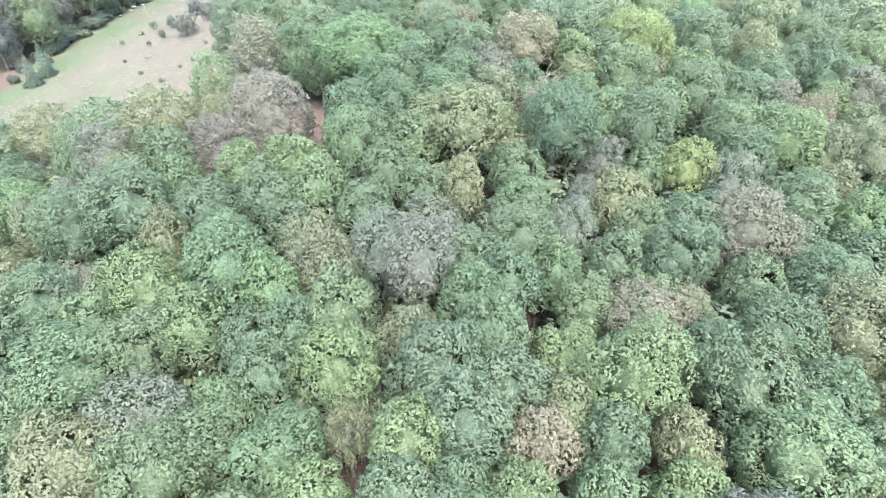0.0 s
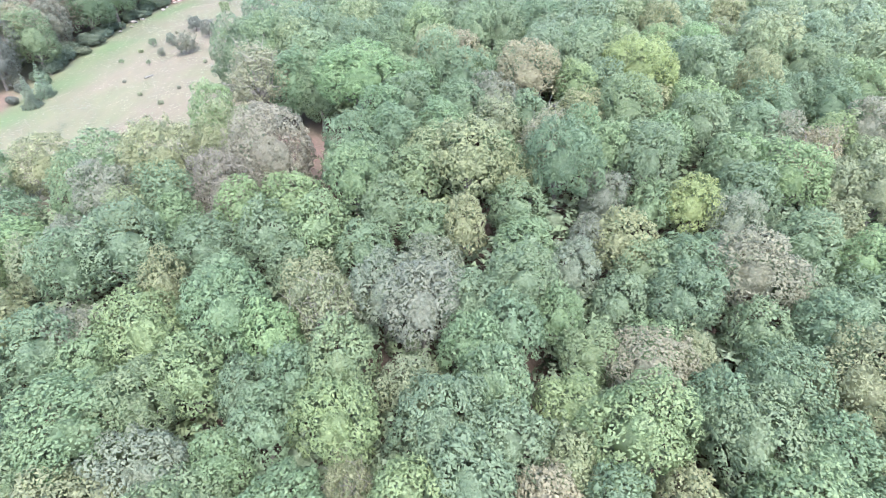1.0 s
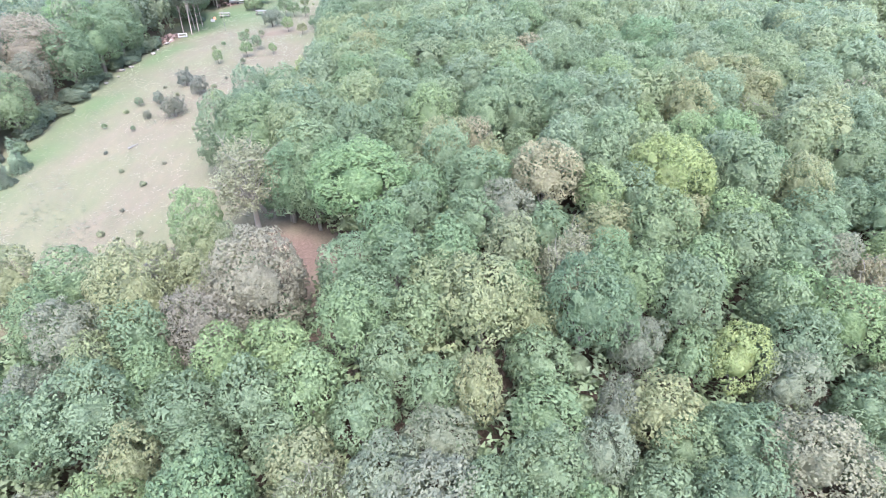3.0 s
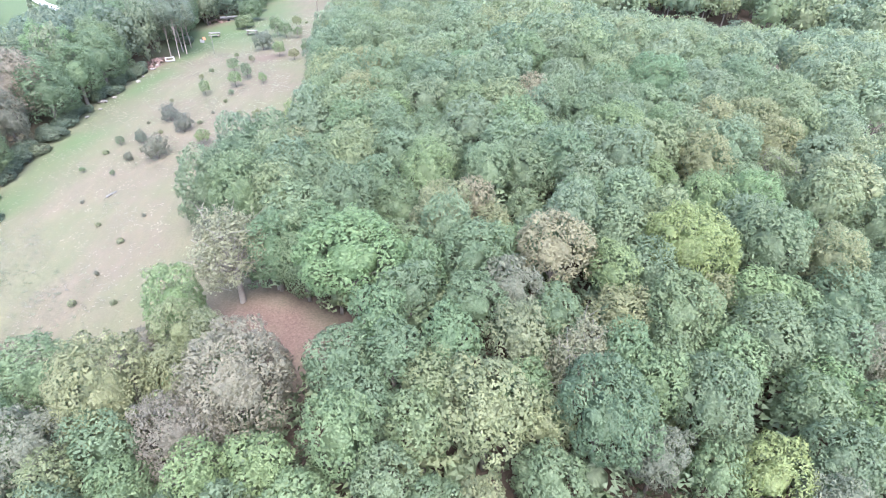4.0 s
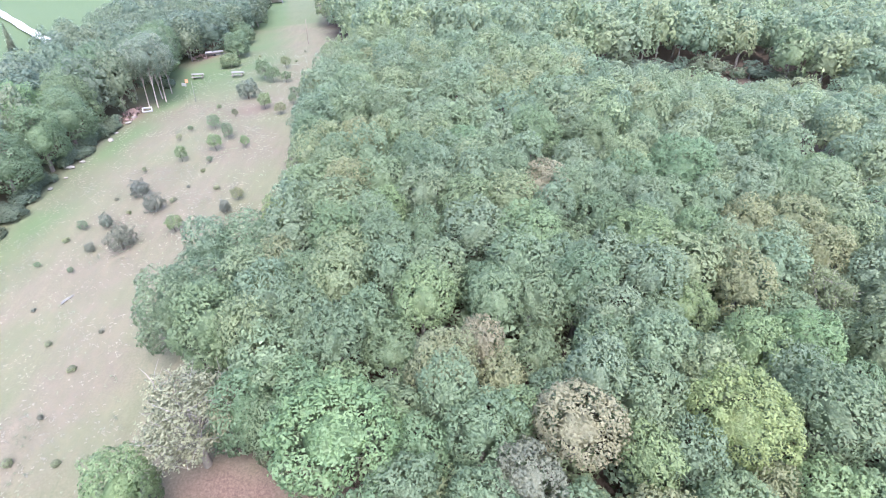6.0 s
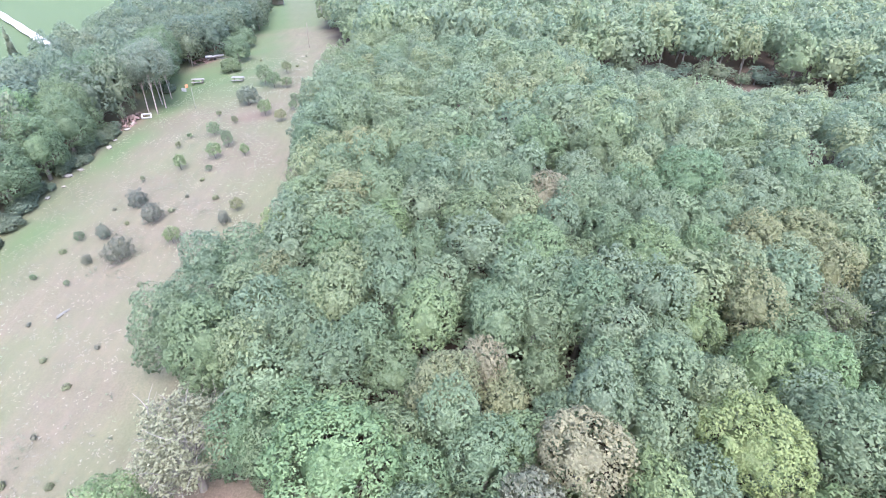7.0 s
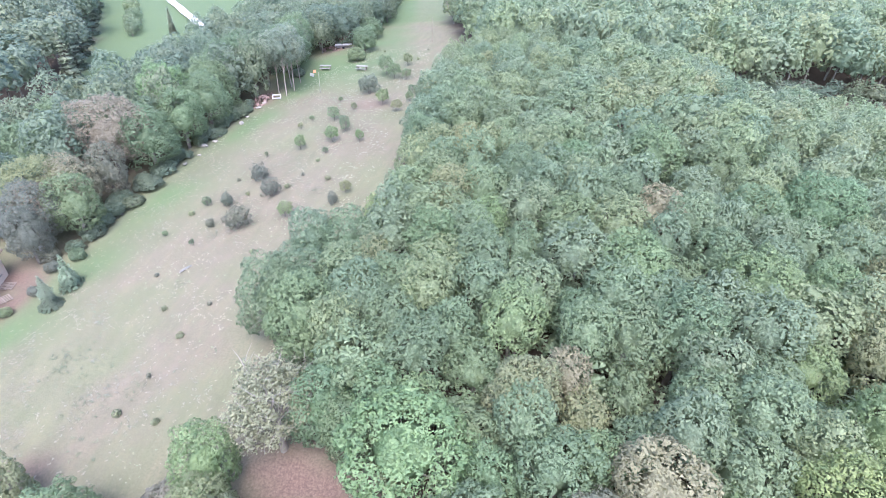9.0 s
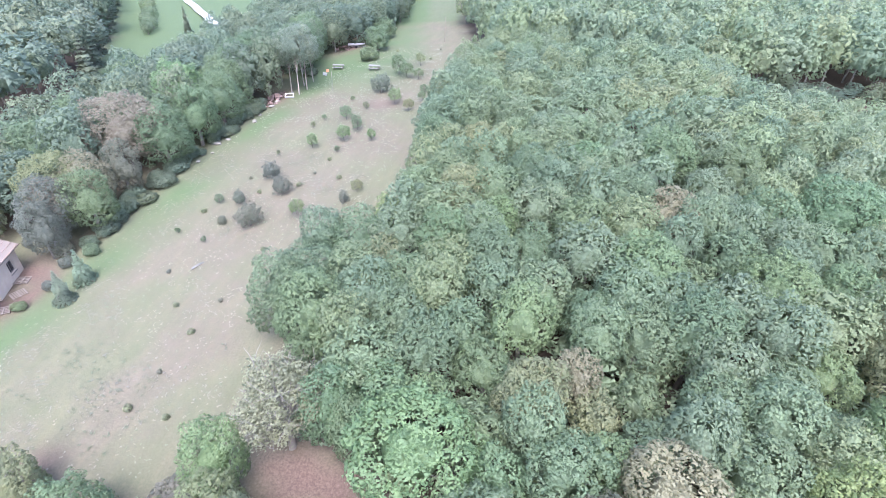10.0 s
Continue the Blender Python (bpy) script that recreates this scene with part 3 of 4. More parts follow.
for i, (x, y, r) in enumerate(BUSHES):
    leaf = "holm" if i in BUSH_DARK else "lime" if i in BUSH_PALE else ("green", "blue", "olive")[i % 3]
    label = ("dark holm oak bush standing in dry grass" if i in BUSH_DARK else "pale green oak sapling in dry grass" if i in BUSH_PALE else "young green oak bush in dry meadow grass")
    broadleaf("bush", x, y, (0.5 if i in BUSH_DARK else 0.62) * r, leaf, label, "bush" if i in BUSH_DARK else "sapling", (1.1 if i in BUSH_DARK else 1.35) * r, "young trees in the meadow", "bush")
WEEDS = [
    (-25.2, 127.4), (-25.3, 120.4), (-27.1, 72.3), (-26.5, 74.9), (-26.1, 78.1), (-23.3, 74.1), (-33.3, 73.3), (-30.8, 70.6), (-34.9, 66.7), (-20.9, 67.1),
    (-25.6, 61.7), (-20.4, 64.7), (-32.8, 57.9), (-29.5, 54.2), (-26.4, 51.7), (-26.5, 47.9), (-23.6, 44.6), (-26.7, 44.8), (-26.0, 55.2), (-33.3, 126.6), (-30.8, 121.3)]
for i, (x, y) in enumerate(WEEDS):
    broadleaf("weed", x, y, (0.2, 0.25, 0.3)[i % 3], ("holm", "olive", "olive")[i % 3], "small dark weed tuft in the dry grass", "weed", (0.3, 0.36, 0.42)[i % 3], "weeds of the meadow", "weed")

# ---- trees along the far side of the meadow ----
PLACED += [(-51.0, 54.0, 4.5), (-46.0, 53.0, 2.5)]
for x, y, r, leaf in ((-42.6, 54.6, 0.6, "holm"), (-43.4, 57.6, 0.7, "holm"), (-42.2, 59.4, 0.8, "blue"), (-43.2, 52.0, 0.6, "blue"), (-44.9, 59.0, 1.0, "holm")):
    broadleaf("shrub", x, y, r, leaf, "low tangled shrub beside the house terrace", "shrub", 1.3 * r, "shrubs by the house", "shrub")
SIDE = [
    (-45.6, 58.4, 1.7, "holm", "edge"), (-47.2, 61.6, 2.2, "mauve", "mauve_m"), (-48.5, 74.0, 4.0, "mauve", "mauve_l"), (-45.4, 69.0, 2.0, "holm", "edge"), (-44.6, 75.0, 2.8, "green", "edge"), (-44.4, 81.0, 2.8, "blue", "edge"),
    (-44.6, 86.5, 2.8, "green", "edge"), (-46.5, 65.5, 2.4, "tan", "edge"), (-43.9, 62.6, 2.3, "blue", "edge"), (-46.6, 60.4, 2.5, "holm", "edge"),
    (-49.0, 64.0, 3.0, "olive", "edge_l"), (-56.0, 70.0, 3.4, "green", "edge_l"), (-56.5, 77.0, 3.2, "green", "edge_l"), (-50.5, 86.5, 3.8, "lime", "edge_l"),
    (-47.0, 91.3, 3.2, "green", "edge_l"), (-48.5, 99.9, 4.2, "green", "edge_l"), (-45.6, 112.0, 3.6, "green", "edge_l"), (-48.0, 120.0, 3.8, "blue", "edge_l")]
for x, y, r, leaf, form in SIDE:
    PLACED.append((x, y, r * 0.9))
    words = {"mauve": "large rounded holm oak with grey-violet leaves at the meadow side", "holm": "dark evergreen oak beside the meadow", "tan": "oak with leaves turning tan beside the meadow"}
    broadleaf("oak_tree", x, y, r, leaf, words.get(leaf, "leafy green oak reaching to the ground beside the meadow"), form, 3.4 + 1.4 * r, "trees beside the meadow")
broadleaf("bush", -36.7, 120.5, 1.7, "blue", "clipped round dark green bush on the lawn", "shrub", 2.3, "", "bush")
broadleaf("bush", -37.6, 128.0, 2.6, "green", "tall green bush beside the lawn", "edge", 4.4, "", "bush")
broadleaf("bush", -40.5, 140.0, 2.6, "green", "tall green bush beside the lawn", "edge", 4.0, "", "bush")


# ---- conifers ----
def tiers(rng, h, base, r, n, droop, size, per, point=1.0):
    qs = []
    for i in range(n):
        u = i / (n - 1)
        z = base + (h - base) * u
        reach = r * (1 - u) ** point * rng.uniform(0.5, 1.15) + 0.08
        for a in np.linspace(0, 6.283, max(4, int(5 + 8 * (1 - u))), endpoint=False) + rng.uniform(0, 6.28):
            m = max(3, int(per * reach / r))
            t = rng.uniform(0.12, 1.0, m) ** 0.7
            a2 = a + rng.normal(0, 0.10, m)
            pos = np.stack([np.cos(a2) * reach * t, np.sin(a2) * reach * t, z - droop * reach * t * t + rng.normal(0, 0.07, m)], 1)
            out = unit(np.stack([np.cos(a2) * 0.5, np.sin(a2) * 0.5, np.ones(m)], 1))
            qs.append(sprays(rng, pos, out, size, 0.5, 0.5, 0.35))
    return np.concatenate(qs)


def conifer(name, x, y, h, r, base, n, droop, size, per, leaf, bark, label, point=1.0, lean=0.0):
    r_ng = np.random.default_rng(int(abs(x * 31 + y * 17)))
    tree = new(name)
    v, f = [], []
    top = np.array((lean * h, 0.1, h))
    tube(v, f, [np.array((0, 0, -0.3)), top * 0.35, top * 0.7, top * 0.98], [0.03 * r + 0.06, 0.025 * r + 0.05, 0.05, 0.02], 7)
    for k in range(int(n * 0.8)):
        z, a = base + (h - base) * (k + 0.5) / (n * 0.8), k * 2.4
        w = r * (1 - (z - base) / (h - base)) ** point * 0.9
        tube(v, f, [np.array((lean * z, 0, z)), np.array((math.cos(a) * w + lean * z, math.sin(a) * w, z - droop * w))], [0.04, 0.012], 4)
    part_mesh("trunk", mesh_of("trunk", v, f, bark, True), tree)
    q = tiers(r_ng, h, base, r, n, droop, size, per, point)
    q[..., 0] += lean * q[..., 2]
    part_mesh("crown", leaves_mesh("crown", q, LEAF[leaf], None, np.repeat(unit(q.mean(1) - np.array((0, 0, h * 0.4))) * 0.6 + np.array((0, 0, 0.5)), 3, axis=0)), tree)
    tree.location = (x, y, float(ground_z(x, y)))
    return tagged(tree, label, "tree", "conifers by the meadow")


for x, y, h, r, lean in ((-40.6, 100.3, 9.8, 1.9, 0.02), (-40.4, 102.6, 9.0, 1.8, -0.02), (-41.8, 104.6, 9.4, 1.9, 0.0), (-42.4, 101.4, 8.8, 1.7, -0.04), (-41.4, 107.0, 7.6, 1.6, 0.03)):
    broadleaf("pine_tree", x, y, r, "pine", "slim pine with bare pale trunk and thin grey-green crown", "pine", h, "pines by the meadow")
for x, y, h, r in ((-40.0, 56.0, 3.2, 1.05), (-39.9, 53.5, 3.1, 1.0)):
    conifer("spruce_tree", x, y, h, r, 0.25, 13, 0.30, 0.17, 40, "spruce", BARK, "small bluish spruce on the mown grass edge")
conifer("spruce_tree", -95.5, 150.5, 5.8, 1.2, 0.3, 16, 0.15, 0.55, 22, "spruce", BARK, "tall dark narrow conifer beside the white track")


for k in range(9):
    conifer("spruce_tree", -84 - 7.6 * k, 106 + 9.7 * k, 9.5 + (k % 3), 2.1, 0.8, 14, 0.2, 0.75, 12, "spruce", BARK, "tall bluish spruce at the edge of the valley wood")


# ---- house with clay tiles, beside the meadow ----
def at_ground(ob, x, y, turn=0.0, sink=0.0):
    ob.matrix_world = Matrix.Translation((x, y, float(ground_z(x, y)) - sink)) @ Matrix.Rotation(radians(turn), 4, "Z")
    return ob


def wedge(bm, pts, y0, y1):
    a = [bm.verts.new((x, y0, z)) for x, z in pts]
    b = [bm.verts.new((x, y1, z)) for x, z in pts]
    n = len(pts)
    bm.faces.new(a)
    bm.faces.new(b[::-1])
    for i in range(n):
        bm.faces.new((a[i], b[i], b[(i + 1) % n], a[(i + 1) % n]))
    bmesh.ops.recalc_face_normals(bm, faces=bm.faces)


def build_house():
    house = new("house")
    tagged(house, "low country house with pale rendered walls and faded clay tile roof", "house")
    bm = bmesh.new()
    wx0, wx1, wy0, wy1, eave, ridge = -7.0, 0.0, -8.0, 0.0, 2.9, 4.6
    # walls as four slabs with a real opening for the window in the meadow-side wall
    box(bm, wx0, wy0, -1.0, wx0 + 0.35, wy1, eave)
    box(bm, wx0 + 0.35, wy1 - 0.35, -1.0, wx1 - 0.35, wy1, eave)
    box(bm, wx0 + 0.35, wy0, -1.0, wx1 - 0.35, wy0 + 0.35, eave)
    for y0, y1, z0, z1 in ((wy0, -5.2, -1.0, eave), (-4.2, -1.75, -1.0, eave), (-0.85, wy1, -1.0, eave), (-5.2, -4.2, 2.1, eave), (-1.75, -0.85, -1.0, 0.95), (-1.75, -0.85, 2.15, eave)):
        box(bm, wx1 - 0.35, y0, z0, wx1, y1, z1)
    part("wall", bm, PLASTER, house)
    bm = bmesh.new()
    wedge(bm, [(wx0 + 0.02, eave), (wx1 - 0.02, eave), (-3.5, ridge - 0.12)], wy0 + 0.02, wy1 - 0.02)
    part("gable", bm, PLASTER, house)
    roof = new("roof")
    roof.parent = house
    bm = bmesh.new()
    wedge(bm, [(wx0 - 0.4, eave - 0.12), (-3.5, ridge), (wx1 + 0.4, eave - 0.12), (wx1 + 0.4, eave - 0.02), (-3.5, ridge + 0.10), (wx0 - 0.4, eave - 0.02)], wy0 - 0.3, wy1 + 0.3)
    part("roof_deck", bm, TIMBER, roof)
    pitch = math.atan2(ridge - eave + 0.12, 3.9)
    tile_v, tile_f = [], []
    for k in range(5):
        a = math.pi * k / 4
        tile_v += [(0.0, 0.11 * math.cos(a), 0.08 * math.sin(a)), (0.52, 0.095 * math.cos(a), 0.025 + 0.07 * math.sin(a))]
    for k in range(4):
        tile_f.append((2 * k, 2 * k + 1, 2 * k + 3, 2 * k + 2))
    tile_me = mesh_of("roof_tile", tile_v, tile_f, TILE, True)
    rows, cols = 8, 36
    for r in range(rows):
        for c in range(cols):
            t = new("roof_tile", tile_me)
            t.parent = roof
            u = r * 0.5
            t.matrix_local = pose(wx1 + 0.4 - u * math.cos(pitch), wy0 - 0.18 + c * 0.236, eave - 0.01 + u * math.sin(pitch) + 0.012 * ((r * 7 + c * 5) % 3), 0, math.degrees(-pitch) - 180 + 0, 0) @ Matrix.Diagonal((1, 1, -1, 1))
    bm = bmesh.new()
    for c in range(21):
        bmesh.ops.create_cone(bm, cap_ends=True, segments=8, radius1=0.15, radius2=0.13, depth=0.44, matrix=pose(-3.5, wy0 - 0.1 + c * 0.41, ridge + 0.10, 90, 0, 0))
    part("ridge_tiles", bm, TILE, roof)
    back_v = [(-3.5 - 3.9 * u, wy0 - 0.3 + 0.1 * k, ridge + 0.11 - 1.82 * u + 0.05 * abs(math.sin(k * 1.33))) for u in (0, 1) for k in range(87)]
    part_mesh("back_slope", mesh_of("back_slope", back_v, [(k, k + 1, k + 88, k + 87) for k in range(86)], TILE, True), roof)
    for y0, y1, z0, z1 in ((-1.75, -0.85, 0.95, 2.15),):
        win = new("window")
        win.parent = house
        bm = bmesh.new()
        for q in ((y0, y0 + 0.07, z0, z1), (y1 - 0.07, y1, z0, z1), (y0 + 0.07, y1 - 0.07, z0, z0 + 0.07), (y0 + 0.07, y1 - 0.07, z1 - 0.07, z1), ((y0 + y1) / 2 - 0.03, (y0 + y1) / 2 + 0.03, z0 + 0.07, z1 - 0.07)):
            box(bm, wx1 - 0.24, q[0], q[2], wx1 - 0.17, q[1], q[3])
        part("window_frame", bm, TIMBER, win, "brown timber window frame")
        bm = bmesh.new()
        box(bm, wx1 - 0.21, y0 + 0.07, z0 + 0.07, wx1 - 0.20, y1 - 0.07, z1 - 0.07)
        part("pane", bm, DARKGLASS, win)
        bm = bmesh.new()
        box(bm, wx1 - 0.16, y0 - 0.06, z0 - 0.07, wx1 + 0.08, y1 + 0.06, z0 - 0.003, 0.01)
        part("sill", bm, STONE, win)
    bm = bmesh.new()
    box(bm, wx1 - 0.25, -5.2, -0.2, wx1 - 0.19, -4.2, 2.1)
    part("door", bm, TIMBER, house, "brown plank door")
    return house


at_ground(build_house(), -47.6, 56.7, 22, 0.3)


# ---- terrace clutter by the house ----
def pallet(x, y, turn, tip=0.0):
    p = new("pallet")
    for i in range(5):
        bm = bmesh.new()
        box(bm, -0.6, -0.5 + i * 0.225, 0.11, 0.6, -0.4 + i * 0.225, 0.132)
        part("board", bm, TIMBER, p)
    for i in range(3):
        bm = bmesh.new()
        box(bm, -0.6 + i * 0.55, -0.5, 0.0, -0.5 + i * 0.55, 0.5, 0.108)
        part("bearer", bm, TIMBER, p)
    p.matrix_world = Matrix.Translation((x, y, float(ground_z(x, y)) + 0.03 + 0.45 * math.sin(radians(tip)))) @ Matrix.Rotation(radians(turn), 4, "Z") @ Matrix.Rotation(radians(tip), 4, "X")
    return tagged(p, "weathered grey timber pallet lying by the house", "pallet", "pallets by the house")


for row in ((-46.2, 55.2, 20, 0), (-45.0, 53.6, 65, 0), (-47.3, 53.4, -10, 18), (-44.6, 51.6, 35, 0)):
    pallet(*row)


def stone_mesh(seed, mat, flat=0.7):
    rs = np.random.default_rng(seed)
    bm = bmesh.new()
    bmesh.ops.create_icosphere(bm, subdivisions=1, radius=0.5)
    for v in bm.verts:
        v.co *= float(rs.uniform(0.75, 1.2))
        v.co.z *= flat
    me = bpy.data.meshes.new("stone")
    bm.to_mesh(me)
    bm.free()
    me.materials.append(mat)
    return me


STONES = [stone_mesh(i, STONE) for i in range(4)]
RUBBLE = [stone_mesh(20 + i, BRICKEARTH, 0.6) for i in range(4)]


def stone(x, y, s, label, me, group, name="stone", category="stone"):
    ob = new(name, me)
    ob.matrix_world = Matrix.Translation((x, y, float(ground_z(x, y)) + 0.12 * s)) @ Matrix.Rotation(x * 7 + y, 4, "Z") @ Matrix.Diagonal((s * 1.25, s * 0.9, s * 0.7, 1))
    return tagged(ob, label, category, group)


for i, (x, y, s) in enumerate(((-42.1, 94.4, 0.8), (-41.5, 88.6, 0.9), (-41.9, 82.8, 0.7), (-42.6, 81.4, 1.0), (-42.2, 84.4, 0.6), (-42.0, 91.0, 0.5), (-41.8, 79.0, 0.5), (-42.4, 96.8, 0.7), (-42.1, 76.6, 0.6))):
    stone(x, y, s, "pale limestone boulder at the foot of the trees", STONES[i % 4], "stones along the wood")


def heap(x, y, rx, ry, n, label, meshes, high, seed):
    rs = np.random.default_rng(seed)
    h = new("rubble_heap")
    for i in range(n):
        u, a = rs.uniform(0, 1) ** 0.6, rs.uniform(0, 6.28)
        ob = new("rubble", meshes[i % len(meshes)])
        ob.parent = h
        s = rs.uniform(0.2, 0.5)
        ob.matrix_local = Matrix.Translation((rx * u * math.cos(a), ry * u * math.sin(a), high * (1 - u) + 0.02)) @ Euler(rs.uniform(0, 6, 3)).to_matrix().to_4x4() @ Matrix.Diagonal((s * 1.4, s, s * 0.8, 1))
    h.location = (x, y, float(ground_z(x, y)))
    return tagged(h, label, "rubble")


heap(-43.2, 97.6, 1.5, 3.2, 90, "heap of broken red bricks and earth under pines", RUBBLE, 0.7, 1)
heap(-45.2, 129.6, 1.8, 3.0, 60, "low bank of reddish rubble beside the lawn", RUBBLE, 0.5, 2)
heap(-48.0, 52.2, 1.6, 2.2, 45, "rubble and earth beside the house terrace", RUBBLE, 0.4, 3)


# ---- things on the lawn and along the edge ----
def picnic_table(x, y, turn, label):
    t = new("picnic_table")
    for i in range(4):
        bm = bmesh.new()
        box(bm, -0.95, -0.40 + i * 0.2, 0.72, 0.95, -0.215 + i * 0.2, 0.765, 0.006)
        part("top_board", bm, PLANK, t)
    for side in (-1, 1):
        bm = bmesh.new()
        box(bm, -0.95, side * 0.68 - 0.13, 0.42, 0.95, side * 0.68 + 0.13, 0.465, 0.006)
        part("bench", bm, PLANK, t)
        for lean in (-1, 1):
            bm = bmesh.new()
            box(bm, -0.04, -0.05, 0.0, 0.04, 0.05, 0.80, 0, pose(side * 0.7, lean * 0.62, -0.02, 28 * lean, 0, 0))
            part("leg", bm, TIMBER, t)
        bm = bmesh.new()
        box(bm, side * 0.7 - 0.1, -0.78, 0.36, side * 0.7 - 0.045, 0.78, 0.415)
        part("crossbar", bm, TIMBER, t)
    at_ground(t, x, y, turn)
    return tagged(t, label, "table", "picnic tables")


picnic_table(-40.2, 114.6, 12, "bleached timber picnic table in the shade of trees")
picnic_table(-33.4, 113.9, 4, "bleached timber picnic table on open grass")


def post(x, y, h, mat, label, wide=0.05, lean=0.0, name="post"):
    v, f = [], []
    tube(v, f, [np.array((0, 0, -0.3)), np.array((lean * h * 0.5, 0, h * 0.5)), np.array((lean * h, 0, h))], [wide * 1.15, wide, wide * 0.85], 8)
    ob = new(name, mesh_of(name, v, f, mat, True))
    ob.location = (x, y, float(ground_z(x, y)))
    return tagged(ob, label, "post")


post(-26.1, 134.5, 4.6, TIMBER, "tall thin timber pole standing in grass", 0.06, 0.0, "pole")
post(-35.5, 101.2, 3.2, PLANK, "slim pale timber pole on the lawn", 0.035, 0.02, "pole")


def build_frame():
    fr = new("timber_frame")
    for x0, y0, x1, y1 in ((-0.65, -0.5, 0.65, -0.34), (-0.65, 0.34, 0.65, 0.5), (-0.65, -0.335, -0.49, 0.335), (0.49, -0.335, 0.65, 0.335)):
        bm = bmesh.new()
        box(bm, x0, y0, 0.0, x1, y1, 0.16, 0.01)
        part("side_board", bm, WHITE, fr)
    fr.matrix_world = Matrix.Translation((-41.5, 98.9, float(ground_z(-41.5, 98.9)) + 0.22)) @ Matrix.Rotation(radians(25), 4, "Z") @ Matrix.Rotation(radians(18), 4, "X")
    return tagged(fr, "white painted square frame leaning on the rubble heap", "frame")


build_frame()


def build_log():
    v, f = [], []
    for k in range(2):
        tube(v, f, [np.array((-0.65 + 0.15 * k, 0.16 * k, 0.05)), np.array((0.1, 0.17 * k + 0.03, 0.06)), np.array((0.65 + 0.1 * k, 0.11 * k, 0.05))], [0.055, 0.05, 0.04], 8)
    ob = new("log", mesh_of("log", v, f, PLANK, True))
    at_ground(ob, -30.6, 59.0, 68)
    return tagged(ob, "bleached pale split log lying in the dry grass", "log")


build_log()


def build_trailer():
    tr = new("boat_trailer")
    hull_v, hull_f = [], []
    for i in range(9):
        u = i / 8
        w = 0.85 * (1 - max(0.0, u - 0.45) ** 2 * 2.6)
        for k in range(7):
            a = math.pi * k / 6
            hull_v.append((-2.2 + 4.4 * u, w * math.cos(a), 0.95 + 0.12 * u * u - 0.55 * math.sin(a) * (1 - 0.5 * u * u)))
    for i in range(8):
        for k in range(6):
            a = i * 7 + k
            hull_f.append((a, a + 1, a + 8, a + 7))
    hull_f.append(tuple(range(7)))
    part_mesh("hull", mesh_of("hull", hull_v, hull_f, WHITE, True), tr)
    bm = bmesh.new()
    box(bm, -2.2, -0.78, 0.90, 1.6, 0.78, 0.95, 0.02)
    part("cover", bm, WHITE, tr)
    bm = bmesh.new()
    box(bm, -1.9, -0.5, 0.28, 2.4, -0.42, 0.36)
    box(bm, -1.9, 0.42, 0.28, 2.4, 0.5, 0.36)
    box(bm, -0.1, -0.8, 0.285, 0.0, 0.8, 0.355)
    part("chassis", bm, METAL, tr)
    for sy in (-0.82, 0.82):
        bm = bmesh.new()
        bmesh.ops.create_cone(bm, cap_ends=True, segments=16, radius1=0.3, radius2=0.3, depth=0.18, matrix=pose(-0.05, sy, 0.3, 90, 0, 0))
        part("wheel", bm, DARKGLASS, tr)
    at_ground(tr, -43.2, 131.0, 20)
    tr.scale = (0.75, 0.75, 0.75)
    return tagged(tr, "white covered boat on a trailer parked by the trees", "trailer")


build_trailer()


def board(x, y, turn, sx, sz, mat, label, name="board"):
    bm = bmesh.new()
    box(bm, -sx / 2, -0.05, 0.0, sx / 2, 0.05, sz, 0.02, pose(0, 0, 0, -14, 0, 0))
    box(bm, -0.04, 0.05, 0.0, 0.04, 0.40, 0.06)
    me = bpy.data.meshes.new(name)
    bm.to_mesh(me)
    bm.free()
    me.materials.append(mat)
    return tagged(at_ground(new(name, me), x, y, turn), label, "board")


board(-41.4, 112.7, 30, 0.45, 0.5, ORANGE, "faded orange panel propped up under the trees", "panel")
board(-41.0, 110.6, -20, 0.9, 0.5, WHITE, "white sheet panel leaning at the wood's foot", "panel")
board(-46.3, 59.6, 15, 0.6, 0.9, WHITE, "white panel standing under dark trees by the house", "panel")


# ---- far end: white shelter and track ----
def build_shelter():
    sh = new("shelter")
    for px, py in ((-3.5, -2), (3.5, -2), (-3.5, 2), (3.5, 2)):
        bm = bmesh.new()
        box(bm, px - 0.08, py - 0.08, -0.3, px + 0.08, py + 0.08, 2.4)
        part("post", bm, METAL, sh)
    bm = bmesh.new()
    wedge(bm, [(-4.2, 2.4), (0, 3.1), (4.2, 2.4), (4.2, 2.5), (0, 3.2), (-4.2, 2.5)], -2.6, 2.6)
    part("roof", bm, WHITE, sh)
    bm = bmesh.new()
    box(bm, -3.4, 1.9, 0.0, 3.4, 1.98, 2.38)
    part("back_panel", bm, PLASTER, sh)
    at_ground(sh, -52.5, 206.0, 15)
    return tagged(sh, "open white-roofed shelter at the far end of the lawn", "shelter")


build_shelter()
track_pts = [(-298, 372), (-198, 273), (-139, 209), (-105.5, 172.5), (-86, 151.3), (-67.5, 132)]
tv, tf = [], []
for k in range(160):
    u = k / 159 * (len(track_pts) - 1)
    i = min(int(u), len(track_pts) - 2)
    p = Vector(track_pts[i]).lerp(Vector(track_pts[i + 1]), u - i)
    d = (Vector(track_pts[i + 1]) - Vector(track_pts[i])).normalized()
    for s in (-1.2, 0.0, 1.2):
        q = p + Vector((-d.y, d.x)) * (s + 0.15 * math.sin(k * 0.4))
        tv.append((q.x, q.y, float(ground_z(q.x, q.y)) + 0.6))
for k in range(159):
    for s in (0, 1):
        a = k * 3 + s
        tf.append((a, a + 1, a + 4, a + 3))
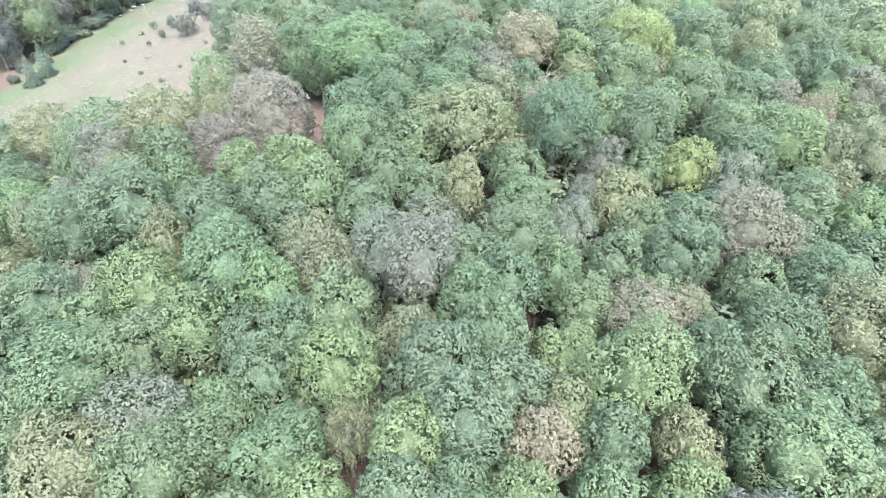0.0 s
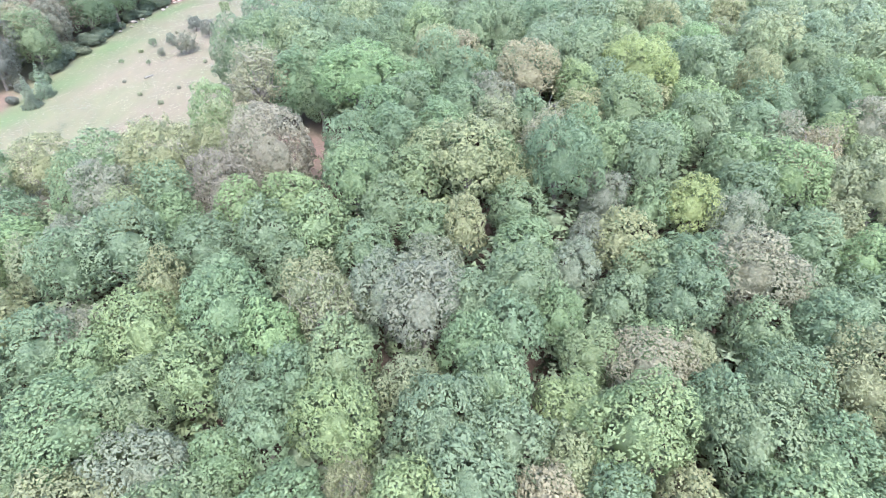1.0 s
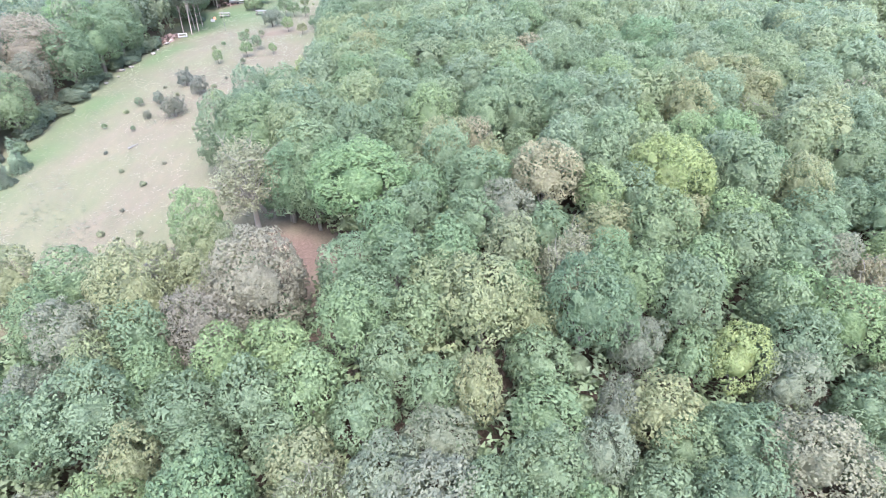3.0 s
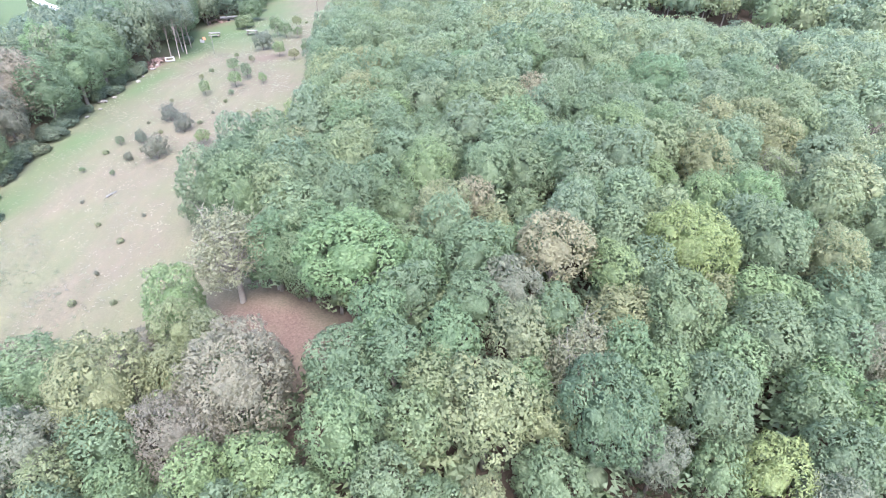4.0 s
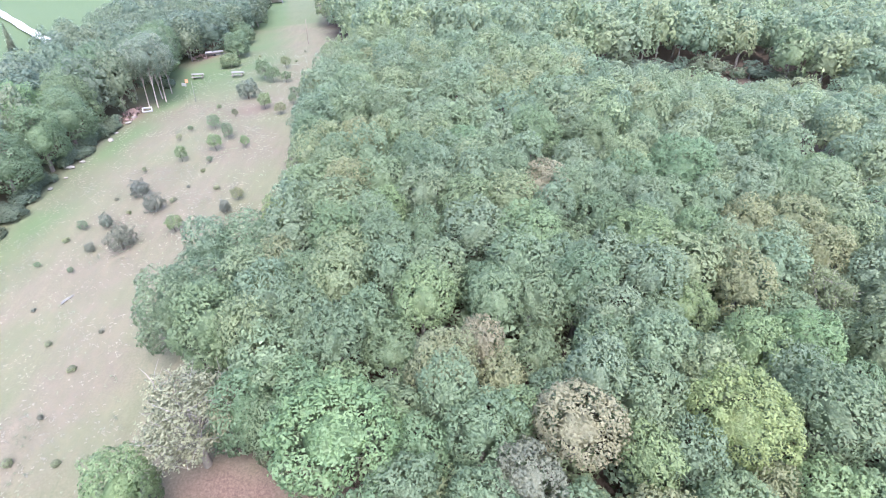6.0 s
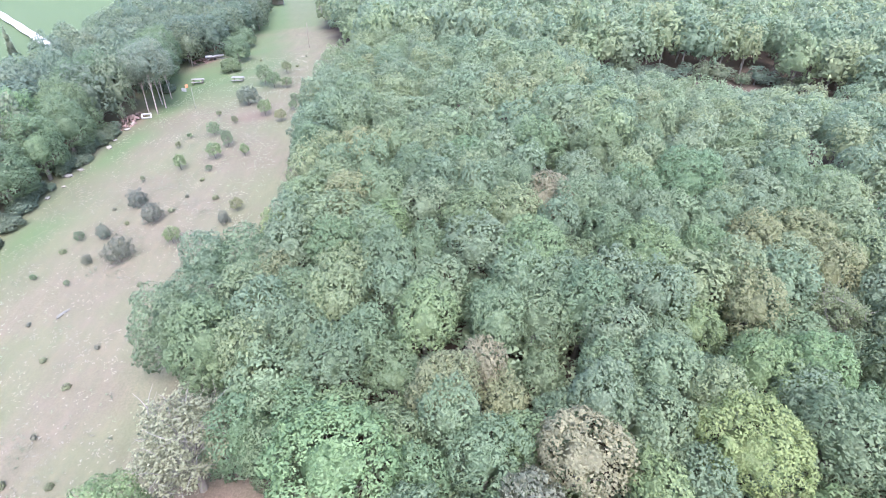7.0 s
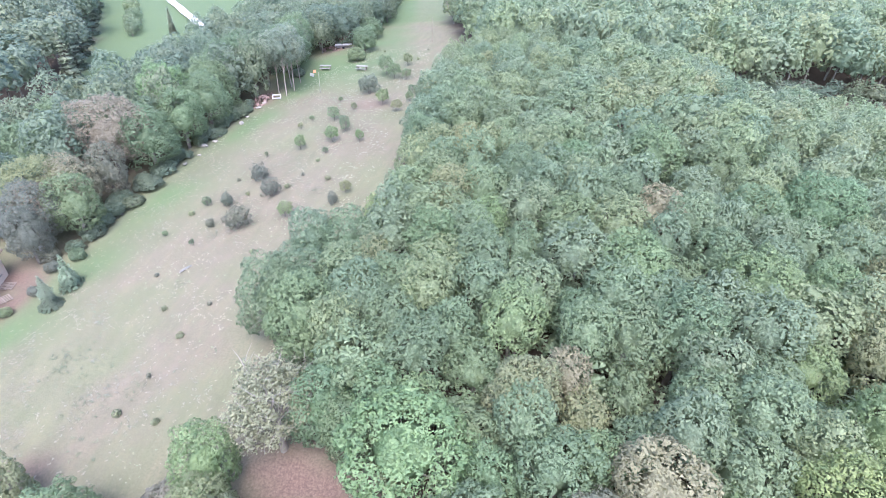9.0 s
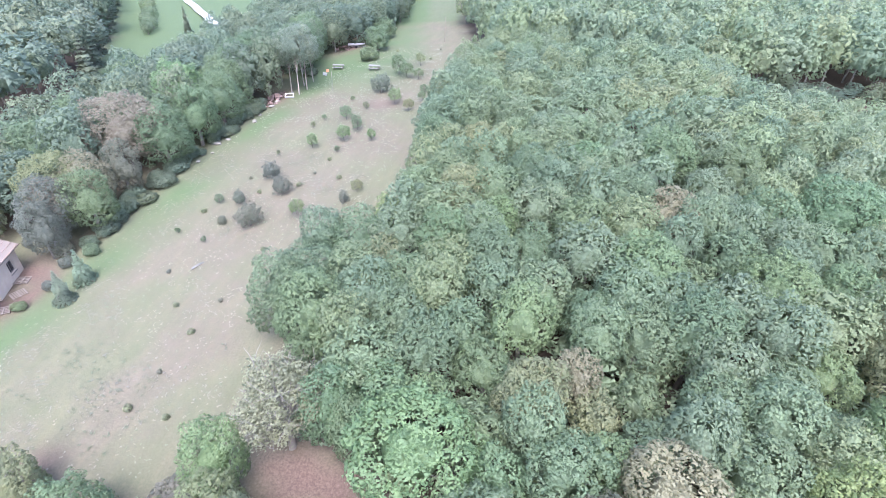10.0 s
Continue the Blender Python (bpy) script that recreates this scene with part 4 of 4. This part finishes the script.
tagged(new("road", mesh_of("road", tv, tf, ROADWHITE)), "narrow white gravel track through green fields", "road", "", "structure")


# ---- woods farther off: one mesh each ----
def wood_mesh(name, rows, label, h_range=(7.0, 8.5), size=0.25, lobe=0.58, cover=0.36, base=2.2, low=0.1, leaf="wood_far"):
    forms = [oak_form(100 + i, 2.4, 7.2, base, lobe, size, cover, low)[1:] for i in range(5)]
    stem_v, stem_f = [], []
    vs, ns, ts, tones, at = [], [], [], [], 0
    for i, (x, y, r) in enumerate(rows):
        v, nr, tri = forms[i % 5]
        a, s = rng.uniform(0, 6.28), r / 2.4 * 1.06
        h = rng.uniform(*h_range)
        co, si = math.cos(a), math.sin(a)
        z = float(ground_z(x, y))
        vs.append(np.stack([x + (v[:, 0] * co - v[:, 1] * si) * s, y + (v[:, 0] * si + v[:, 1] * co) * s, z + v[:, 2] * h / 7.2], 1))
        ns.append(np.stack([nr[:, 0] * co - nr[:, 1] * si, nr[:, 0] * si + nr[:, 1] * co, nr[:, 2]], 1))
        ts.append(tri + at)
        at += len(v)
        tones.append(np.full(len(tri), rng.uniform(), np.float32))
        tube(stem_v, stem_f, [np.array((x, y, z - 0.3)), np.array((x + 0.1, y, z + h * 0.6))], [0.16, 0.08], 5)
    wood = new(name)
    tagged(wood, label, "woodland", "", "stuff")
    part_mesh("crowns", leaves_mesh("crowns", np.concatenate(vs), LEAF[leaf], np.concatenate(tones), np.concatenate(ns), np.concatenate(ts)), wood)
    part_mesh("trunks", mesh_of("trunks", stem_v, stem_f, BARK, True), wood)
    return wood


wood_mesh("oak_wood", fill(OAKWOOD, (-20, 44), (34, 68), 5000, 0.62, (1.6, 2.6)), "closed oak woodland with mixed green crowns on the hill", (6.4, 7.6), 0.18, 0.48, 0.38)
wood_mesh("meadow_edge_oak_wood", fill(OAKWOOD, (-20, 64), (0, 113), 2500, 0.62, (1.6, 2.6)), "oak woodland edge with full green crowns beside the meadow", (6.2, 7.6), 0.205, 0.5, 0.36, 0.7, 0.45)
wood_mesh("hilltop_oak_wood", fill(OAKWOOD, (-40, 44), (56, 113), 5000, 0.62, (1.6, 2.6)) + [q for q in fill(OAKWOOD, (-60, 8), (60, 62), 2500, 0.72, (1.9, 2.6)) if abs(q[0]) < 14 + 0.8 * q[1]],
          "closed oak woodland with mixed green crowns over the crest", (6.6, 7.8), 0.26, 0.60)
low_rows = [(x + rng.uniform(-0.7, 0.7), y + rng.uniform(-0.7, 0.7), rng.uniform(1.3, 1.8)) for x in np.arange(-34, 34, 2.7) for y in np.arange(10, 84, 2.7)]
low_rows = [q for q in low_rows if inside(OAKWOOD, q[0], q[1]) and all(math.hypot(q[0] - a, q[1] - b) > c + 1.2 for a, b, c in CLEAR)]
wood_mesh("undergrowth", low_rows, "low young oaks and scrub filling the gaps of the wood", (2.6, 3.8), 0.5, 1.0, 0.3, 0.5, 0.1)
wood_mesh("far_oak_wood", fill(FARWOOD, (-34, 92), (110, 165), 5000, 0.62, (2.0, 3.0)) + fill(FARWOOD, (-34, 165), (160, 260), 700, 0.75, (3, 4.5)),
          "dense green oak woodland beyond the crest", (7.5, 9.5), 0.48, 0.84, 0.36, 0.7, 0.35)
wood_mesh("valley_wood", fill(VALLEYWOOD, (-190, 60), (-70, 225), 4000, 0.58, (2.8, 4.4)),
          "dark green woodland across the valley", (9, 12), 0.48, 0.78, 0.34, 2.2, 0.1, "wood_side")
glade_edge = [(26 + 2.2 * k, 113.5 + 2.6 * math.sin(0.24 * k) + 0.8 * math.sin(k * 2.3), 1.5 + 0.4 * math.sin(k * 1.7)) for k in range(15)]
wood_mesh("glade_scrub", glade_edge, "dark scrub at the foot of the far oaks", (1.8, 3.0), 0.45, 0.8, 0.36, 0.2, 0.5, "wood_side")
hedge = [(-103 - 2.9 * k + (k % 3) * 0.9, 145.5 + 3.6 * k, 1.3 + 0.4 * (k % 2)) for k in range(12)]
foot = [(-43.4 + rng.uniform(-0.9, 0.7), 60 + rng.uniform(0, 54), rng.uniform(0.45, 1.3)) for _ in range(95)]
wood_mesh("woodside_scrub", [q for q in foot if not 95 < q[1] < 108], "low green scrub at the foot of the trees beside the meadow", (0.7, 1.5), 0.3, 0.7, 0.4, 0.1, 0.5, "wood_side")
wood_mesh("field_hedge", hedge, "row of small pale green trees between two fields", (2.6, 4.2), 0.4, 0.8, 0.3, 0.3, 0.6)
wood_mesh("meadow_side_wood", fill(LEFTWOOD, (-75, 35), (-43, 200), 3000, 0.66, (2.0, 3.2)),
          "dense green trees and shrubs along the meadow", (7.0, 9.5), 0.30, 0.62, 0.36, 0.3, 0.55, "wood_side")


# ---- ground ----
def axis(lo, hi, step, before, after):
    """Fine steps from lo to hi, wider ones to the given ends, then out to the horizon."""
    grow = np.array([10, 30, 70, 150, 320, 640, 1200, 2200])
    left, right = np.arange(before, lo - 1.2, 2.5), np.arange(hi + 2.5, after, 2.5)
    return np.concatenate([before - grow[::-1], left, np.arange(lo, hi + step / 2, step), right, right[-1] + grow])


def soft_inside(poly, x, y, w=1.2):
    s = sum(inside(poly, x + dx * w, y + dy * w).astype(float) for dx in (-1, 0, 1) for dy in (-1, 0, 1))
    return s / 9


gx, gy = axis(-64, 46, 0.7, -210, 70), axis(30, 136, 0.7, 0, 260)
X, Y = np.meshgrid(gx, gy)
wob = np.array([noise.noise((x * 0.16, y * 0.16, 0.0)) for x, y in zip(X.ravel(), Y.ravel())]).reshape(X.shape)
wob2 = np.array([noise.noise((x * 0.45, y * 0.45, 5.0)) for x, y in zip(X.ravel(), Y.ravel())]).reshape(X.shape)
Z = ground_z(X, Y) + 0.03 * wob2 + 0.08 * wob
nx, ny = len(gx), len(gy)
idx = np.arange(nx * ny).reshape(ny, nx)
faces = np.stack([idx[:-1, :-1], idx[:-1, 1:], idx[1:, 1:], idx[1:, :-1]], -1).reshape(-1, 4)
gm = bpy.data.meshes.new("ground")
gm.from_pydata(np.stack([X, Y, Z], -1).reshape(-1, 3).tolist(), [], faces.tolist())
gm.polygons.foreach_set("use_smooth", [True] * len(gm.polygons))
# woods carry real litter; over GLADE this dark colour stands in for shade
litter_and_shade = np.clip(sum(soft_inside(p, X + wob * 2, Y + wob2 * 2) for p in (OAKWOOD, FARWOOD, VALLEYWOOD, GLADE)) + soft_inside(LEFTWOOD, X + 4.0, Y), 0, 1)
strip = np.exp(-((X + 40.3 - wob * 1.5 + np.clip(62 - Y, 0, 30) * 0.12) / 2.9) ** 2) * (Y < 125) + np.clip((Y - 100) / 14, 0, 1) * np.clip((-27.5 + (Y - 130) * -0.25 - X) / 5, 0, 1)
far_field = ((X < -62) | (Y > 160) | (np.abs(X) > 70)).astype(float)
lush = np.clip(strip * (0.78 + 0.6 * wob) + far_field * 0.6, 0, 1)
earth = np.exp(-(((X + 11.4) / 5.4) ** 2 + ((Y - 41.0 + (X + 11.4) * 0.40) / 3.0) ** 2) ** 2)
earth = np.maximum(earth, 0.55 * np.exp(-(((X + 30.0) / 1.7) ** 2 + ((Y - 40.2) / 1.2) ** 2)))
earth = np.maximum(earth, np.exp(-(((X + 43.5) / 2.2) ** 2 + ((Y - 98) / 5) ** 2)))
earth = np.maximum(earth, 0.9 * np.exp(-(((X + 44.5) / 2.5) ** 2 + ((Y - 130) / 5) ** 2)))
earth = np.maximum(earth, 0.7 * np.exp(-(((X + 25.5) / 2.5) ** 2 + ((Y - 96) / 1.6) ** 2)))
earth = np.maximum(earth, 0.95 * np.exp(-((((X + 46.0) / 3.2) ** 2 + ((Y - 54.0) / 4.6) ** 2) ** 2)))
litter_and_shade = litter_and_shade * (1 - np.clip(earth * 1.4, 0, 1))
for nm, val in (("litter_and_shade", litter_and_shade), ("lush", lush), ("earth", np.clip(earth * (1.0 + wob2), 0, 1))):
    a = gm.attributes.new(nm, "FLOAT", "POINT")
    a.data.foreach_set("value", np.ascontiguousarray(val, np.float32).ravel())
gm.materials.append(ground_material())
tagged(new("ground", gm), "dry pale meadow with green strips and brown forest floor", "ground", "", "structure")


# ---- dry grass: pale tufts and darker herbs over the meadow ----
MEADOW = [(-41, 44), (-41.5, 66), (-41.5, 92), (-40, 108), (-38, 128), (-26, 132), (-19.5, 104), (-20.5, 88), (-17.5, 72), (-18, 66), (-23, 60), (-23.5, 52), (-20, 46), (-22, 41), (-34, 38)]


def tufts(name, n, mat, label, size, seed, gather):
    rs = np.random.default_rng(seed)
    x, y = rs.uniform(-42, -17, n), rs.uniform(38, 132, n)
    dens = np.array([noise.noise((a * gather, b * gather, seed)) for a, b in zip(x, y)])
    ok = inside(MEADOW, x, y) & (dens + rs.normal(0, 0.22, n) > 0.12)
    x, y = x[ok], y[ok]
    pos = np.stack([x, y, ground_z(x, y) + 0.04], 1)
    pos = np.repeat(pos, 4, axis=0) + rs.normal(0, size * 0.45, (len(x) * 4, 3)) * np.array((1, 1, 0.15))
    out = unit(rs.normal(size=pos.shape) * np.array((0.25, 0.25, 0.1)) + np.array((0, 0, 1.0)))
    nor = np.tile((0.0, 0.0, 1.0), (len(pos) * 3, 1))
    ob = new(name, leaves_mesh(name, sprays(rs, pos, out, size, 0.45, 0.6, 0.12), mat, None, nor))
    return tagged(ob, label, "grass", "", "stuff")


STRAW = leaf_material("dry_straw", (0.26, 0.243, 0.19), (0.31, 0.29, 0.23), (0.37, 0.35, 0.285))
HERB = leaf_material("meadow_herbs", (0.16, 0.18, 0.115), (0.19, 0.21, 0.14), (0.22, 0.24, 0.165))
tufts("dry_grass", 18000, STRAW, "pale dry grass tufts scattered over the meadow", 0.12, 3, 0.35)
tufts("meadow_herbs", 6000, HERB, "low dull green herbs among the dry grass", 0.16, 8, 0.22)
